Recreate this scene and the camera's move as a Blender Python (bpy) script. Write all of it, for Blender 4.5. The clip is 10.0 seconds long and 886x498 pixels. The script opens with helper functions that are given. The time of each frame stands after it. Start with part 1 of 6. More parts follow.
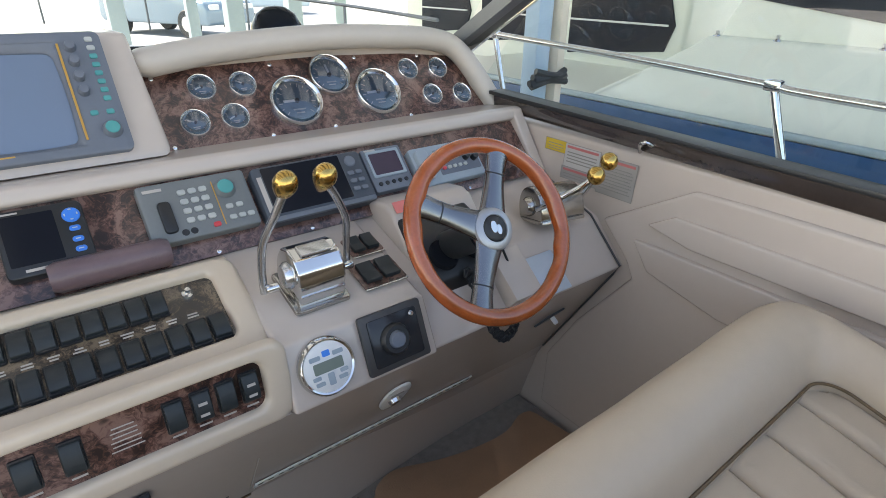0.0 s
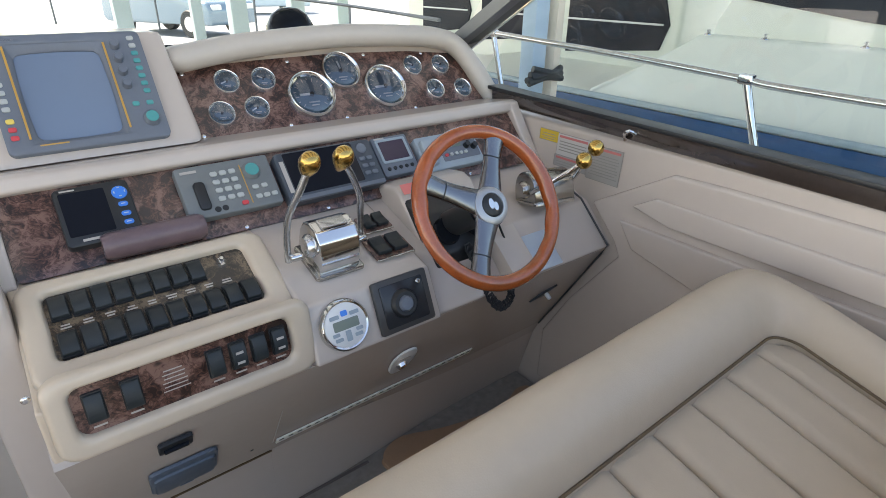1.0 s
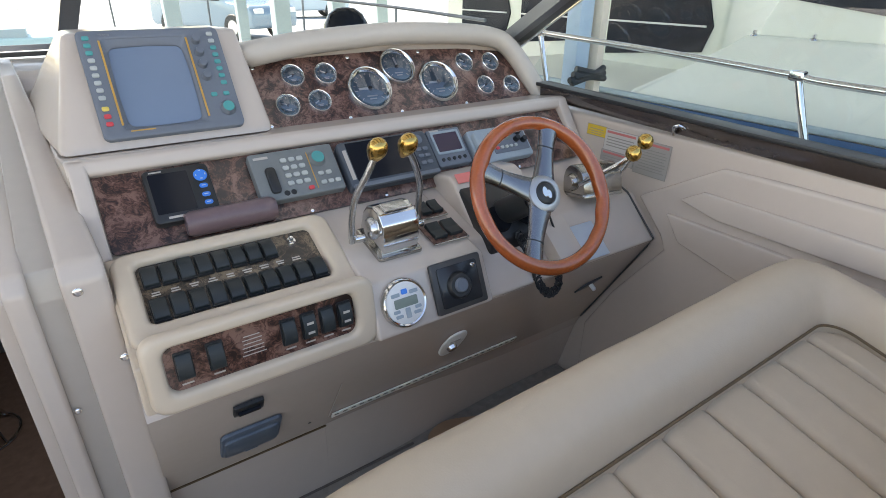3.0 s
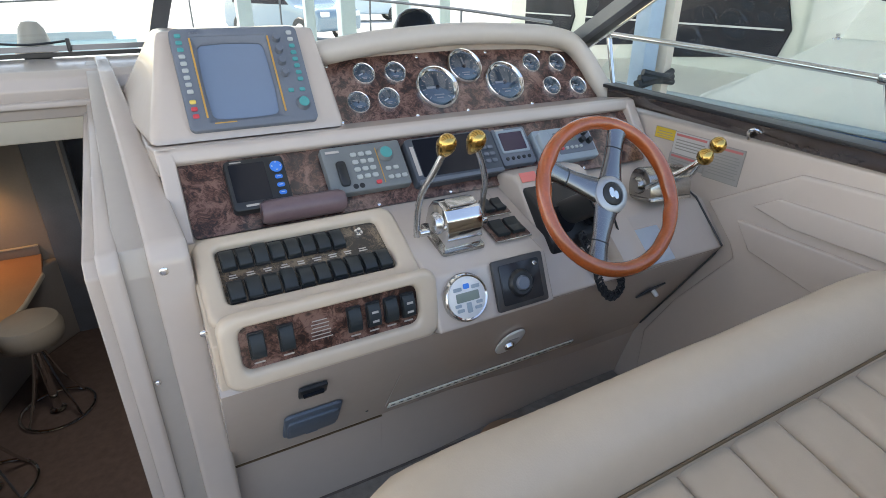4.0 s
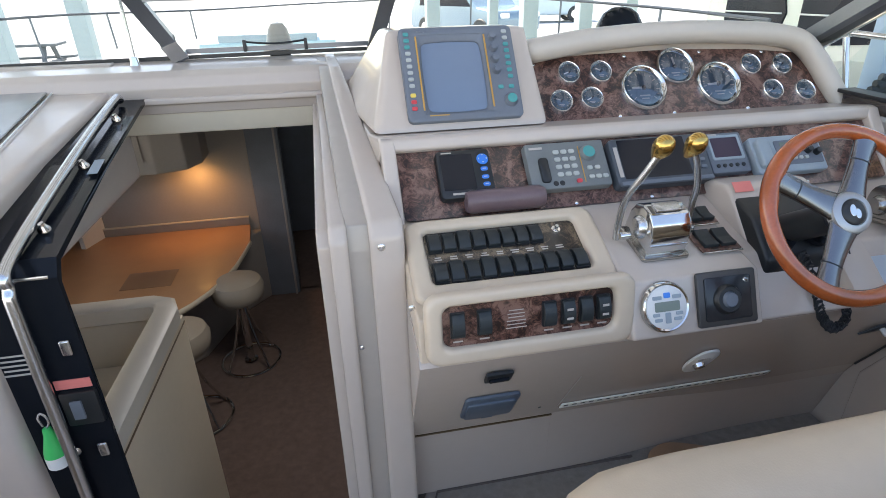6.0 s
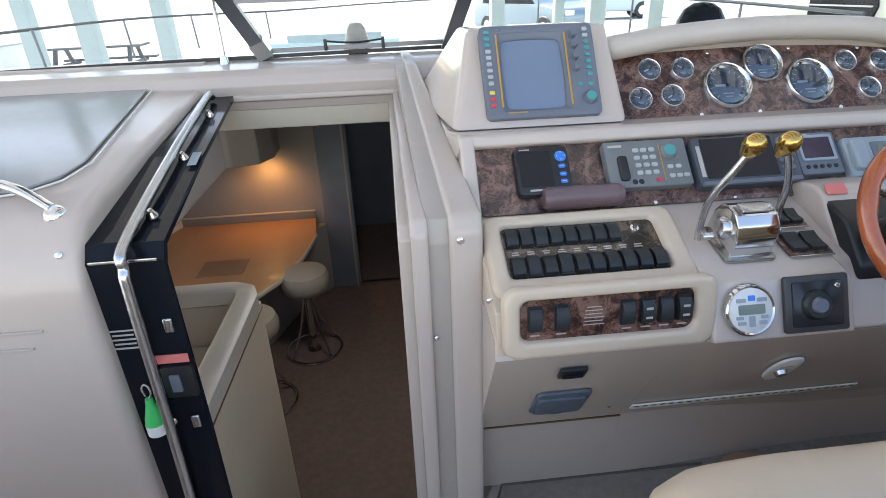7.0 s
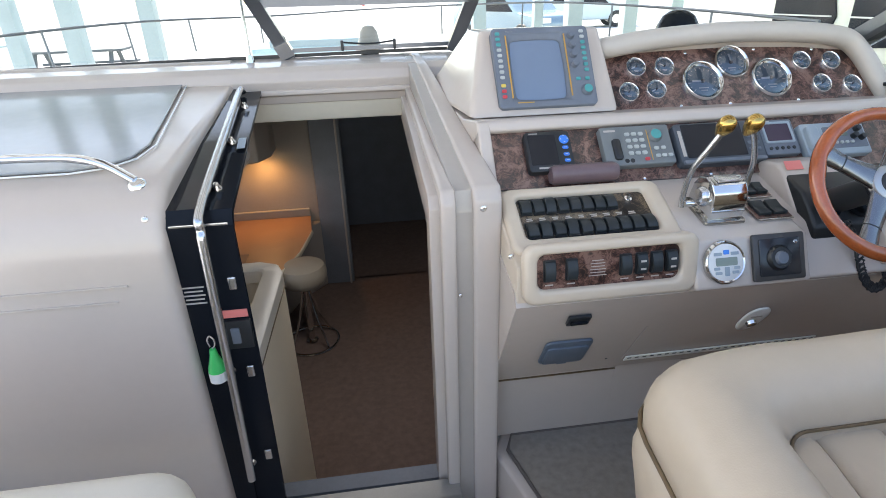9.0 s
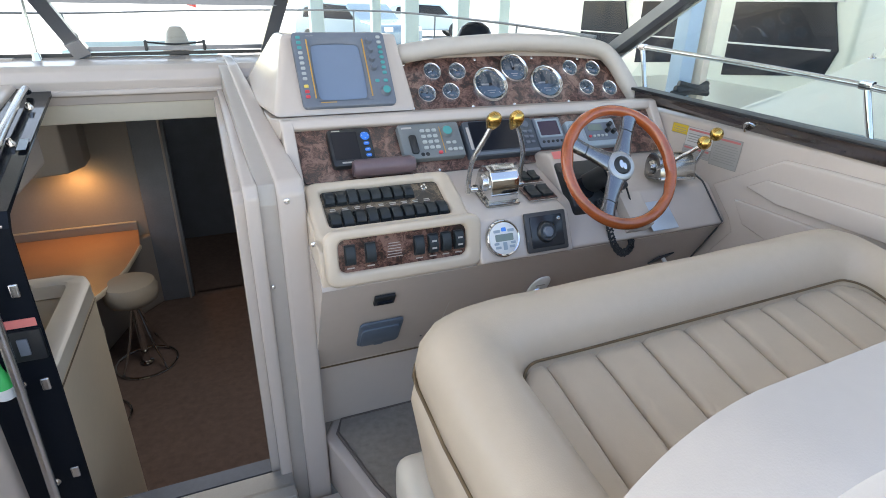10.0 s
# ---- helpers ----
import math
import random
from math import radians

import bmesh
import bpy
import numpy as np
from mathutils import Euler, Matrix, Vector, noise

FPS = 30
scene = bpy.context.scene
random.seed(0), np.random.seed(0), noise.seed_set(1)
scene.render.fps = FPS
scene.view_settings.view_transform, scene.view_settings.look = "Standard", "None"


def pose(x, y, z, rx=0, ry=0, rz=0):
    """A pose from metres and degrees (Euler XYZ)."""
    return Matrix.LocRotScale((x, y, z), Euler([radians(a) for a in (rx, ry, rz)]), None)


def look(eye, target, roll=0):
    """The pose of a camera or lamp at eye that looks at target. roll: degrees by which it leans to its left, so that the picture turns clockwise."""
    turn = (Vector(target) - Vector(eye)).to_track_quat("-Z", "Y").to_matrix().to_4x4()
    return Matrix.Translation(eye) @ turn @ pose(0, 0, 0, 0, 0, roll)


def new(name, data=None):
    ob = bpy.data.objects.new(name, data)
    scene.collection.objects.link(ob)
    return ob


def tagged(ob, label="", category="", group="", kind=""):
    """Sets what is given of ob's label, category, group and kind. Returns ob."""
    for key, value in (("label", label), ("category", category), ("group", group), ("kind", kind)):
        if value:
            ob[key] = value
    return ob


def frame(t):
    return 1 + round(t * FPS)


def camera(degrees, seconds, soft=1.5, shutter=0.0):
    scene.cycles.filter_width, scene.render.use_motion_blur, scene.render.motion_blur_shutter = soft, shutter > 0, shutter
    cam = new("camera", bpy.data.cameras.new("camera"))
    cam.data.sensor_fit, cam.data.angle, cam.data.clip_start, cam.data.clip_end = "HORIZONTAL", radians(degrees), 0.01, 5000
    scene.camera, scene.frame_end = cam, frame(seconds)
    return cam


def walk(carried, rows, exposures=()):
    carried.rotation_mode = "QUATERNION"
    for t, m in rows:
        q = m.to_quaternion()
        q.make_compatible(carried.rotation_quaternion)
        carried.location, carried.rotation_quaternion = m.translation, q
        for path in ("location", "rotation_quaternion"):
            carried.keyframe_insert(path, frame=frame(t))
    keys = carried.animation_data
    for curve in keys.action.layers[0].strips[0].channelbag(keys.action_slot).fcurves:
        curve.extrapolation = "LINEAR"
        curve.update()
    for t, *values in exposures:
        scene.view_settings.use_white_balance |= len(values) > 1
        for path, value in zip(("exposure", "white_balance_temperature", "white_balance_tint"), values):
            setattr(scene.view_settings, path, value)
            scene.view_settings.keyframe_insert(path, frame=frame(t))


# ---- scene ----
cam = camera(77.6, 10.0, soft=0.9)
METRES, EYE, TILT, LEAN, TURN = 0.9, 1.5, 0.0, 0.0, -37.9
ROWS = [
    (0.0, 0.0, 0.0, 0.0, 0.41, -26.08, -0.85),
    (0.5, 0.0027, -0.0891, 0.0075, 0.41, -26.09, -0.78),
    (1.0, -0.0057, -0.1602, 0.0115, 0.42, -26.12, -0.75),
    (1.5, -0.0188, -0.1971, 0.0074, 0.45, -26.15, -0.73),
    (2.0, -0.0381, -0.2165, 0.0027, 0.77, -26.14, -0.67),
    (2.5, -0.0552, -0.2315, 0.0017, 1.98, -25.97, -0.56),
    (4.0, -0.0908, -0.2682, -0.0116, 9.58, -25.51, -0.25),
    (4.5, -0.1217, -0.2842, -0.0144, 13.88, -25.27, -0.01),
    (5.0, -0.1491, -0.2964, -0.0188, 18.2, -25.12, 0.25),
    (5.5, -0.1715, -0.3104, -0.0182, 22.43, -25.2, 0.64),
    (7.0, -0.2231, -0.3769, -0.0121, 32.12, -25.3, 1.98),
    (7.5, -0.2443, -0.4387, -0.0159, 33.66, -25.29, 2.22),
    (8.0, -0.2515, -0.5286, -0.0191, 33.93, -25.44, 2.24),
    (8.5, -0.2404, -0.6091, -0.0141, 33.69, -25.31, 2.22),
    (9.0, -0.2033, -0.6608, -0.0106, 29.83, -24.71, 1.5),
    (9.5, -0.1282, -0.6818, -0.0208, 23.45, -24.37, 0.3),
    (10.0, 0.0052, -0.7216, -0.0146, 15.34, -24.03, -0.97),
]
walk(cam, [(t, pose(0, 0, EYE, TILT, LEAN, TURN) @ pose(METRES * x, METRES * y, METRES * z, 90 + pitch, roll, yaw)) for t, x, y, z, yaw, pitch, roll in ROWS],
     exposures=[(0.0, 1.72, 7950, 16), (2.5, 1.70, 7900, 16), (4.5, 1.78, 7550, 16), (7.5, 1.88, 7450, 17), (10.0, 1.99, 7450, 15)])

# ---- world and light ----
SUN_EL, SUN_AZ = radians(52), radians(-35)
world = bpy.data.worlds.new("world")
scene.world = world
world.use_nodes = True
wn = world.node_tree.nodes
sky = wn.new("ShaderNodeTexSky")
sky.sky_type, sky.sun_disc = "NISHITA", False
sky.sun_elevation, sky.sun_rotation = SUN_EL, SUN_AZ
sky.air_density, sky.dust_density = 1.1, 1.0
wn["Background"].inputs[1].default_value = 0.15
world.node_tree.links.new(sky.outputs[0], wn["Background"].inputs[0])
sun = new("sun", bpy.data.lights.new("sun", "SUN"))
sun.data.energy, sun.data.angle, sun.data.color = 4.0, radians(1.0), (1.0, 0.96, 0.9)
sun.matrix_world = look((math.sin(SUN_AZ) * 20, math.cos(SUN_AZ) * 20, 26), (0, 0, 0))

# added fill lamp under an unseen deck hatch, to brighten the dark cabin
cabin_fill = new("hatch_daylight", bpy.data.lights.new("hatch_daylight", "AREA"))
cabin_fill.data.shape, cabin_fill.data.size, cabin_fill.data.size_y = "RECTANGLE", 0.58, 0.53
cabin_fill.data.energy, cabin_fill.data.color = 3.2, (0.92, 0.97, 1.0)
cabin_fill.matrix_world = pose(-0.55, 2.675, 1.095)

# ---- materials ----
MATS = {}


def mat(name, base, rough=0.5, metal=0.0, var=0.12, scale=6.0, bump=0.0, bscale=300.0, coat=0.0, emit=0.0, spec=0.5, alpha=None):
    """A principled material with colour variation at two scales and fine relief."""
    m = bpy.data.materials.new(name)
    m.use_nodes = True
    nt = m.node_tree
    b = nt.nodes["Principled BSDF"]
    b.inputs["Roughness"].default_value = rough
    b.inputs["Metallic"].default_value = metal
    b.inputs["Coat Weight"].default_value = coat
    b.inputs["Coat Roughness"].default_value = 0.06
    b.inputs["Specular IOR Level"].default_value = spec
    b.inputs["Base Color"].default_value = (*base, 1)
    co = nt.nodes.new("ShaderNodeTexCoord")
    if var:
        n1, n2 = (nt.nodes.new("ShaderNodeTexNoise") for _ in range(2))
        n1.inputs["Scale"].default_value, n1.inputs["Detail"].default_value = scale, 4
        n2.inputs["Scale"].default_value, n2.inputs["Detail"].default_value = scale * 14, 3
        nt.links.new(co.outputs["Object"], n1.inputs["Vector"])
        nt.links.new(co.outputs["Object"], n2.inputs["Vector"])
        ad = nt.nodes.new("ShaderNodeMath")
        ad.operation = "MULTIPLY_ADD"
        nt.links.new(n2.outputs["Fac"], ad.inputs[0])
        ad.inputs[1].default_value = 0.5
        nt.links.new(n1.outputs["Fac"], ad.inputs[2])
        rp = nt.nodes.new("ShaderNodeValToRGB")
        rp.color_ramp.elements[0].position, rp.color_ramp.elements[1].position = 0.35, 1.15
        rp.color_ramp.elements[0].color = (*[c * (1 - var) for c in base], 1)
        rp.color_ramp.elements[1].color = (*[min(1, c * (1 + var * 0.6)) for c in base], 1)
        nt.links.new(ad.outputs[0], rp.inputs[0])
        nt.links.new(rp.outputs[0], b.inputs["Base Color"])
        ra = nt.nodes.new("ShaderNodeMapRange")
        ra.inputs["To Min"].default_value, ra.inputs["To Max"].default_value = max(0.02, rough * 0.93), min(1, rough * 1.08)
        nt.links.new(n1.outputs["Fac"], ra.inputs["Value"])
        nt.links.new(ra.outputs[0], b.inputs["Roughness"])
    if bump:
        nb, bp = nt.nodes.new("ShaderNodeTexNoise"), nt.nodes.new("ShaderNodeBump")
        nb.inputs["Scale"].default_value, nb.inputs["Detail"].default_value = bscale, 3
        bp.inputs["Strength"].default_value, bp.inputs["Distance"].default_value = bump, 0.002
        nt.links.new(co.outputs["Object"], nb.inputs["Vector"])
        nt.links.new(nb.outputs["Fac"], bp.inputs["Height"])
        nt.links.new(bp.outputs[0], b.inputs["Normal"])
    if emit:
        b.inputs["Emission Color"].default_value = (*base, 1)
        b.inputs["Emission Strength"].default_value = emit
    MATS[name] = m
    return m


def burl_mat(name, dark, mid, light, scale):
    """Polished burl veneer: soft swirling figure with clusters of dark eyes and a fine wavy grain."""
    m = mat(name, mid, 0.3, 0, var=0, coat=0.8)
    nt = m.node_tree
    ln, b = nt.links.new, nt.nodes["Principled BSDF"]
    co = nt.nodes.new("ShaderNodeTexCoord")

    def noise_node(sc, detail, rough, distort, vec):
        n = nt.nodes.new("ShaderNodeTexNoise")
        for key, val in (("Scale", sc), ("Detail", detail), ("Roughness", rough), ("Distortion", distort)):
            n.inputs[key].default_value = val
        ln(vec, n.inputs["Vector"])
        return n

    def calc(op, a, x, c=None):
        n = nt.nodes.new("ShaderNodeMath")
        n.operation = op
        for k, val in enumerate((a, x, c)):
            if isinstance(val, (int, float)):
                n.inputs[k].default_value = val
            elif val is not None:
                ln(val, n.inputs[k])
        return n.outputs[0]

    def span(val, lo, hi):
        n = nt.nodes.new("ShaderNodeMapRange")
        n.interpolation_type = "SMOOTHSTEP"
        ln(val, n.inputs["Value"])
        n.inputs["From Min"].default_value, n.inputs["From Max"].default_value = lo, hi
        return n.outputs[0]

    warp = noise_node(scale * 0.55, 3, 0.5, 0.4, co.outputs["Object"])
    off = nt.nodes.new("ShaderNodeVectorMath")
    off.operation = "MULTIPLY_ADD"
    ln(warp.outputs["Color"], off.inputs[0])
    off.inputs[1].default_value = (1.6 / scale,) * 3
    ln(co.outputs["Object"], off.inputs[2])
    vec = off.outputs[0]
    figure = noise_node(scale, 5, 0.62, 0.8, vec).outputs["Fac"]
    grain = noise_node(scale * 3.2, 3, 0.6, 2.2, vec).outputs["Fac"]
    tone = calc("MULTIPLY_ADD", grain, 0.55, calc("MULTIPLY", figure, 0.9))
    rp = nt.nodes.new("ShaderNodeValToRGB")
    e = rp.color_ramp.elements
    e[0].position, e[0].color = 0.61, (*dark, 1)
    e[1].position, e[1].color = 0.71, (*mid, 1)
    e.new(0.84).color = (*light, 1)
    ln(tone, rp.inputs[0])
    eyes = nt.nodes.new("ShaderNodeTexVoronoi")
    eyes.inputs["Scale"].default_value = scale * 1.7
    ln(vec, eyes.inputs["Vector"])
    clear = span(eyes.outputs["Distance"], 0.14, 0.34)
    cluster = span(noise_node(scale * 0.42, 2, 0.5, 0.0, co.outputs["Object"]).outputs["Fac"], 0.46, 0.58)
    dim = calc("SUBTRACT", 1.0, calc("MULTIPLY", calc("SUBTRACT", 1.0, clear), calc("MULTIPLY", cluster, 0.85)))
    mx = nt.nodes.new("ShaderNodeMix")
    mx.data_type = "RGBA"
    ln(dim, mx.inputs[0])
    mx.inputs[6].default_value = (*[c * 0.8 for c in dark], 1)
    ln(rp.outputs[0], mx.inputs[7])
    ln(mx.outputs[2], b.inputs["Base Color"])
    return m


def glass_mat(name, tint, see=0.85, rough=0.02):
    m = bpy.data.materials.new(name)
    m.use_nodes = True
    nt = m.node_tree
    nt.nodes.remove(nt.nodes["Principled BSDF"])
    t, g, x = nt.nodes.new("ShaderNodeBsdfTransparent"), nt.nodes.new("ShaderNodeBsdfGlossy"), nt.nodes.new("ShaderNodeMixShader")
    t.inputs[0].default_value = (*tint, 1)
    g.inputs["Roughness"].default_value = rough
    x.inputs[0].default_value = 1 - see
    nt.links.new(t.outputs[0], x.inputs[1])
    nt.links.new(g.outputs[0], x.inputs[2])
    nt.links.new(x.outputs[0], nt.nodes["Material Output"].inputs[0])
    MATS[name] = m
    return m


def skylight_mat(name, tint):
    m = bpy.data.materials.new(name)
    m.use_nodes = True
    nt = m.node_tree
    nt.nodes.remove(nt.nodes["Principled BSDF"])
    t = nt.nodes.new("ShaderNodeBsdfTranslucent")
    t.inputs[0].default_value = (*tint, 1)
    nt.links.new(t.outputs[0], nt.nodes["Material Output"].inputs[0])
    return m


SKYLIGHT = skylight_mat("milky_skylight", (0.13, 0.135, 0.14))
GEL = mat("gelcoat", (0.540, 0.463, 0.403), 0.24, var=0.04, scale=2.5, coat=0.22, spec=0.4, bump=0.02, bscale=60)
GEL_POD = mat("pod_gelcoat", (0.60, 0.49, 0.375), 0.3, var=0.05, scale=3, coat=0.25)
GEL_TRIM = mat("trim_gelcoat", (0.44, 0.39, 0.34), 0.28, var=0.06, scale=3)
GEL_WHITE = mat("white_gelcoat", (0.78, 0.79, 0.77), 0.3, var=0.05, scale=1.5)
VINYL = mat("beige_vinyl", (0.49, 0.395, 0.295), 0.40, var=0.07, scale=3, bump=0.12, bscale=420)
VINYL_PALE = mat("pale_vinyl", (0.62, 0.56, 0.47), 0.42, var=0.05, scale=3, bump=0.1, bscale=420)
VINYL_GREY = mat("grey_vinyl", (0.54, 0.48, 0.425), 0.45, var=0.05, scale=3, bump=0.1, bscale=420)
VISOR = mat("visor_vinyl", (0.52, 0.465, 0.40), 0.45, var=0.05, scale=4, bump=0.15, bscale=380)
PIPING = mat("piping", (0.13, 0.082, 0.04), 0.5, var=0.15, scale=30)
BURL_DARK = burl_mat("dark_burl", (0.007, 0.005, 0.004), (0.045, 0.028, 0.019), (0.17, 0.12, 0.075), 30)
BURL = burl_mat("burl", (0.018, 0.008, 0.007), (0.090, 0.037, 0.028), (0.22, 0.120, 0.092), 24)
CHROME = mat("chrome", (0.66, 0.66, 0.65), 0.10, 1.0, var=0.05, scale=8)
SATIN = mat("satin_chrome", (0.40, 0.385, 0.36), 0.2, 1.0, var=0.08, scale=15)
BEZEL = mat("bright_bezel", (0.90, 0.90, 0.89), 0.22, 1.0, var=0.04, scale=20)
STEEL = mat("brushed_steel", (0.62, 0.63, 0.64), 0.25, 1.0, var=0.08, scale=20)
SPOKE = mat("grey_metal_spoke", (0.19, 0.198, 0.210), 0.24, 1.0, var=0.1, scale=20)
GOLD = mat("polished_brass", (0.56, 0.36, 0.11), 0.2, 1.0, var=0.1, scale=20)
BLACK = mat("black_plastic", (0.016, 0.018, 0.020), 0.42, var=0.2, scale=20)
BLACK_GLOSS = mat("black_acrylic", (0.010, 0.012, 0.016), 0.08, var=0.1, scale=4, spec=0.12)
RUBBER = mat("black_rubber", (0.018, 0.024, 0.026), 0.55, var=0.2, scale=40)
UNIT = mat("grey_instrument", (0.135, 0.155, 0.185), 0.5, var=0.08, scale=10, bump=0.05, bscale=500)
UNIT_GREY = mat("warm_grey_instrument", (0.165, 0.180, 0.182), 0.5, var=0.08, scale=10, bump=0.05, bscale=500)
UNIT_LIGHT = mat("pale_instrument", (0.30, 0.36, 0.40), 0.45, var=0.06, scale=10)
# blue-grey base stands in for the reflection on the tube glass
SCREEN_CRT = mat("crt_reflection", (0.150, 0.205, 0.290), 0.30, var=0.03, scale=3, coat=0.15)
SCREEN = mat("dark_screen", (0.012, 0.014, 0.020), 0.09, var=0.05, spec=0.25)
SCREEN_P = mat("purple_screen", (0.05, 0.035, 0.06), 0.12, var=0.05, spec=0.3)
LCD = mat("lcd", (0.17, 0.21, 0.18), 0.2, var=0.03)
# dark dial, its base lifted to blue in place of sky reflections
DIAL = mat("dial_reflection_tone", (0.105, 0.160, 0.200), 0.12, var=0.15, scale=30, coat=1.0)
WHITE = mat("white_plastic", (0.72, 0.72, 0.70), 0.4, var=0.04)
KEY_GREY = mat("grey_key", (0.42, 0.44, 0.42), 0.5, var=0.05)
KEY_TEAL = mat("teal_key", (0.05, 0.30, 0.29), 0.45, var=0.05)
KEY_RED = mat("red_key", (0.62, 0.06, 0.07), 0.45, var=0.05)
KEY_YEL = mat("yellow_key", (0.72, 0.55, 0.12), 0.45, var=0.05)
KEY_BLUE = mat("blue_key", (0.012, 0.15, 0.55), 0.35, var=0.03, emit=0.10)
ORANGE = mat("gold_line", (0.55, 0.30, 0.06), 0.45, var=0.05)
LEATHER = mat("plum_leather", (0.15, 0.10, 0.108), 0.34, var=0.15, scale=12, bump=0.2, bscale=350)
WHEEL = mat("varnished_wood", (0.33, 0.072, 0.017), 0.26, var=0.32, scale=14, coat=0.8)
LABEL_W = mat("label_white", (0.50, 0.48, 0.45), 0.5, var=0.04)
LABEL_G = mat("label_grey", (0.33, 0.31, 0.285), 0.5, var=0.04)
LABEL_R = mat("label_red", (0.55, 0.16, 0.15), 0.5, var=0.04)
LABEL_Y = mat("label_yellow", (0.62, 0.42, 0.04), 0.5, var=0.04)
INK = mat("ink", (0.06, 0.06, 0.06), 0.6, var=0.0)
PRINT = mat("grey_print", (0.27, 0.255, 0.235), 0.6, var=0.0)
MARK = mat("pale_marking", (0.46, 0.42, 0.38), 0.5, var=0.0)
CARPET = mat("taupe_carpet", (0.27, 0.235, 0.20), 0.95, var=0.28, scale=40, bump=0.9, bscale=500)
CARPET_D = mat("brown_carpet", (0.125, 0.085, 0.070), 0.95, var=0.3, scale=25, bump=0.8, bscale=300)
TAN = mat("tan_mat", (0.40, 0.235, 0.135), 0.7, var=0.12, scale=12, bump=0.3)
CREAM = mat("cream_liner", (0.62, 0.55, 0.43), 0.45, var=0.06, scale=3)
WALL_IN = mat("cabin_wall", (0.29, 0.262, 0.235), 0.55, var=0.08, scale=4)
# dark wall colour, lifted towards blue to stand in for cabin haze
DARK_IN = mat("dark_cabin_haze", (0.135, 0.150, 0.172), 0.5, var=0.2, scale=6)
COUNTER = mat("amber_counter", (0.50, 0.27, 0.14), 0.35, var=0.1, scale=6, coat=0.1)
GASKET = mat("black_gasket", (0.02, 0.022, 0.024), 0.4, var=0.15, scale=15)
WFRAME = mat("bronze_frame", (0.17, 0.18, 0.195), 0.35, 0.7, var=0.1, scale=10)
GLASS = glass_mat("window_glass", (0.90, 0.96, 0.95), 0.93)
GLASS_H = glass_mat("hatch_glass", (0.80, 0.85, 0.88), 0.85, 0.05)


def lens_mat(name):
    """Clear domed cover glass: see-through, with gloss that grows at a slant."""
    m = glass_mat(name, (0.96, 0.98, 1.0), 0.9, 0.03)
    nt = m.node_tree
    f = nt.nodes.new("ShaderNodeFresnel")
    f.inputs[0].default_value = 2.1
    nt.links.new(f.outputs[0], [n for n in nt.nodes if n.type == "MIX_SHADER"][0].inputs[0])
    return m


LENS = lens_mat("cover_glass")
PANEL_TRIM = mat("side_trim", (0.050, 0.038, 0.034), 0.10, var=0.35, scale=9, coat=1.0)
GREEN = mat("green_plastic", (0.02, 0.52, 0.13), 0.35, var=0.05)
CORAL = mat("coral_label", (0.80, 0.22, 0.19), 0.5, var=0.04)
FOREDECK = mat("foredeck", (0.70, 0.74, 0.73), 0.35, var=0.06, scale=2)
GROUND_M = mat("pale_concrete", (0.62, 0.63, 0.62), 0.85, var=0.12, scale=0.5, bump=0.2, bscale=20)
COLUMN_M = mat("column_paint", (0.33, 0.42, 0.45), 0.5, var=0.08, scale=2)
ROOF_M = mat("roof_metal", (0.62, 0.63, 0.63), 0.6, var=0.08, scale=1)
HULL_N = mat("neighbour_hull", (0.72, 0.75, 0.67), 0.3, var=0.05, scale=1.2)
BLUE = mat("blue_stripe", (0.014, 0.080, 0.20), 0.35, var=0.2, scale=5)
NGLASS = mat("dark_window", (0.018, 0.022, 0.030), 0.16, var=0.25, scale=3, spec=0.15)
POST_BLUE = mat("pale_blue_post", (0.42, 0.55, 0.66), 0.6, var=0.1, scale=5)
POST_TAN = mat("tan_wood", (0.74, 0.64, 0.52), 0.7, var=0.15, scale=9)

# ---- mesh helpers ----
I4 = Matrix.Identity(4)


def part(name, bm, material, parent=None, label="", m=None, smooth=True, angle=40):
    """Link a bmesh as one mesh object under a thing or a part."""
    me = bpy.data.meshes.new(name)
    bmesh.ops.recalc_face_normals(bm, faces=bm.faces)
    bm.to_mesh(me)
    bm.free()
    me.materials.append(material)
    if smooth:
        me.shade_smooth()
        me.set_sharp_from_angle(angle=radians(angle))
    ob = new(name, me)
    if m is not None:
        ob.matrix_local = m
    if parent is not None:
        ob.parent = parent
    return tagged(ob, label)


def thing(name, m, label, category, group="", kind=""):
    ob = new(name)
    ob.empty_display_size = 0.05
    ob.matrix_world = m
    bpy.context.view_layer.update()
    return tagged(ob, label, category, group, kind)


def rbox(sx, sy, sz, r=0.0, seg=2, c=(0, 0, 0), bm=None, rot=None):
    """A box with rounded edges, centred on c."""
    b = bmesh.new()
    bmesh.ops.create_cube(b, size=1)
    bmesh.ops.scale(b, vec=(sx, sy, sz), verts=b.verts)
    if r:
        bmesh.ops.bevel(b, geom=b.edges[:], offset=r, segments=seg, affect="EDGES", profile=0.6)
    mm = Matrix.Translation(c) @ (rot if rot is not None else I4)
    bmesh.ops.transform(b, matrix=mm, verts=b.verts)
    return join(bm, b)


def join(bm, b):
    if bm is None:
        return b
    me = bpy.data.meshes.new("tmp")
    b.to_mesh(me)
    b.free()
    bm.from_mesh(me)
    bpy.data.meshes.remove(me)
    return bm


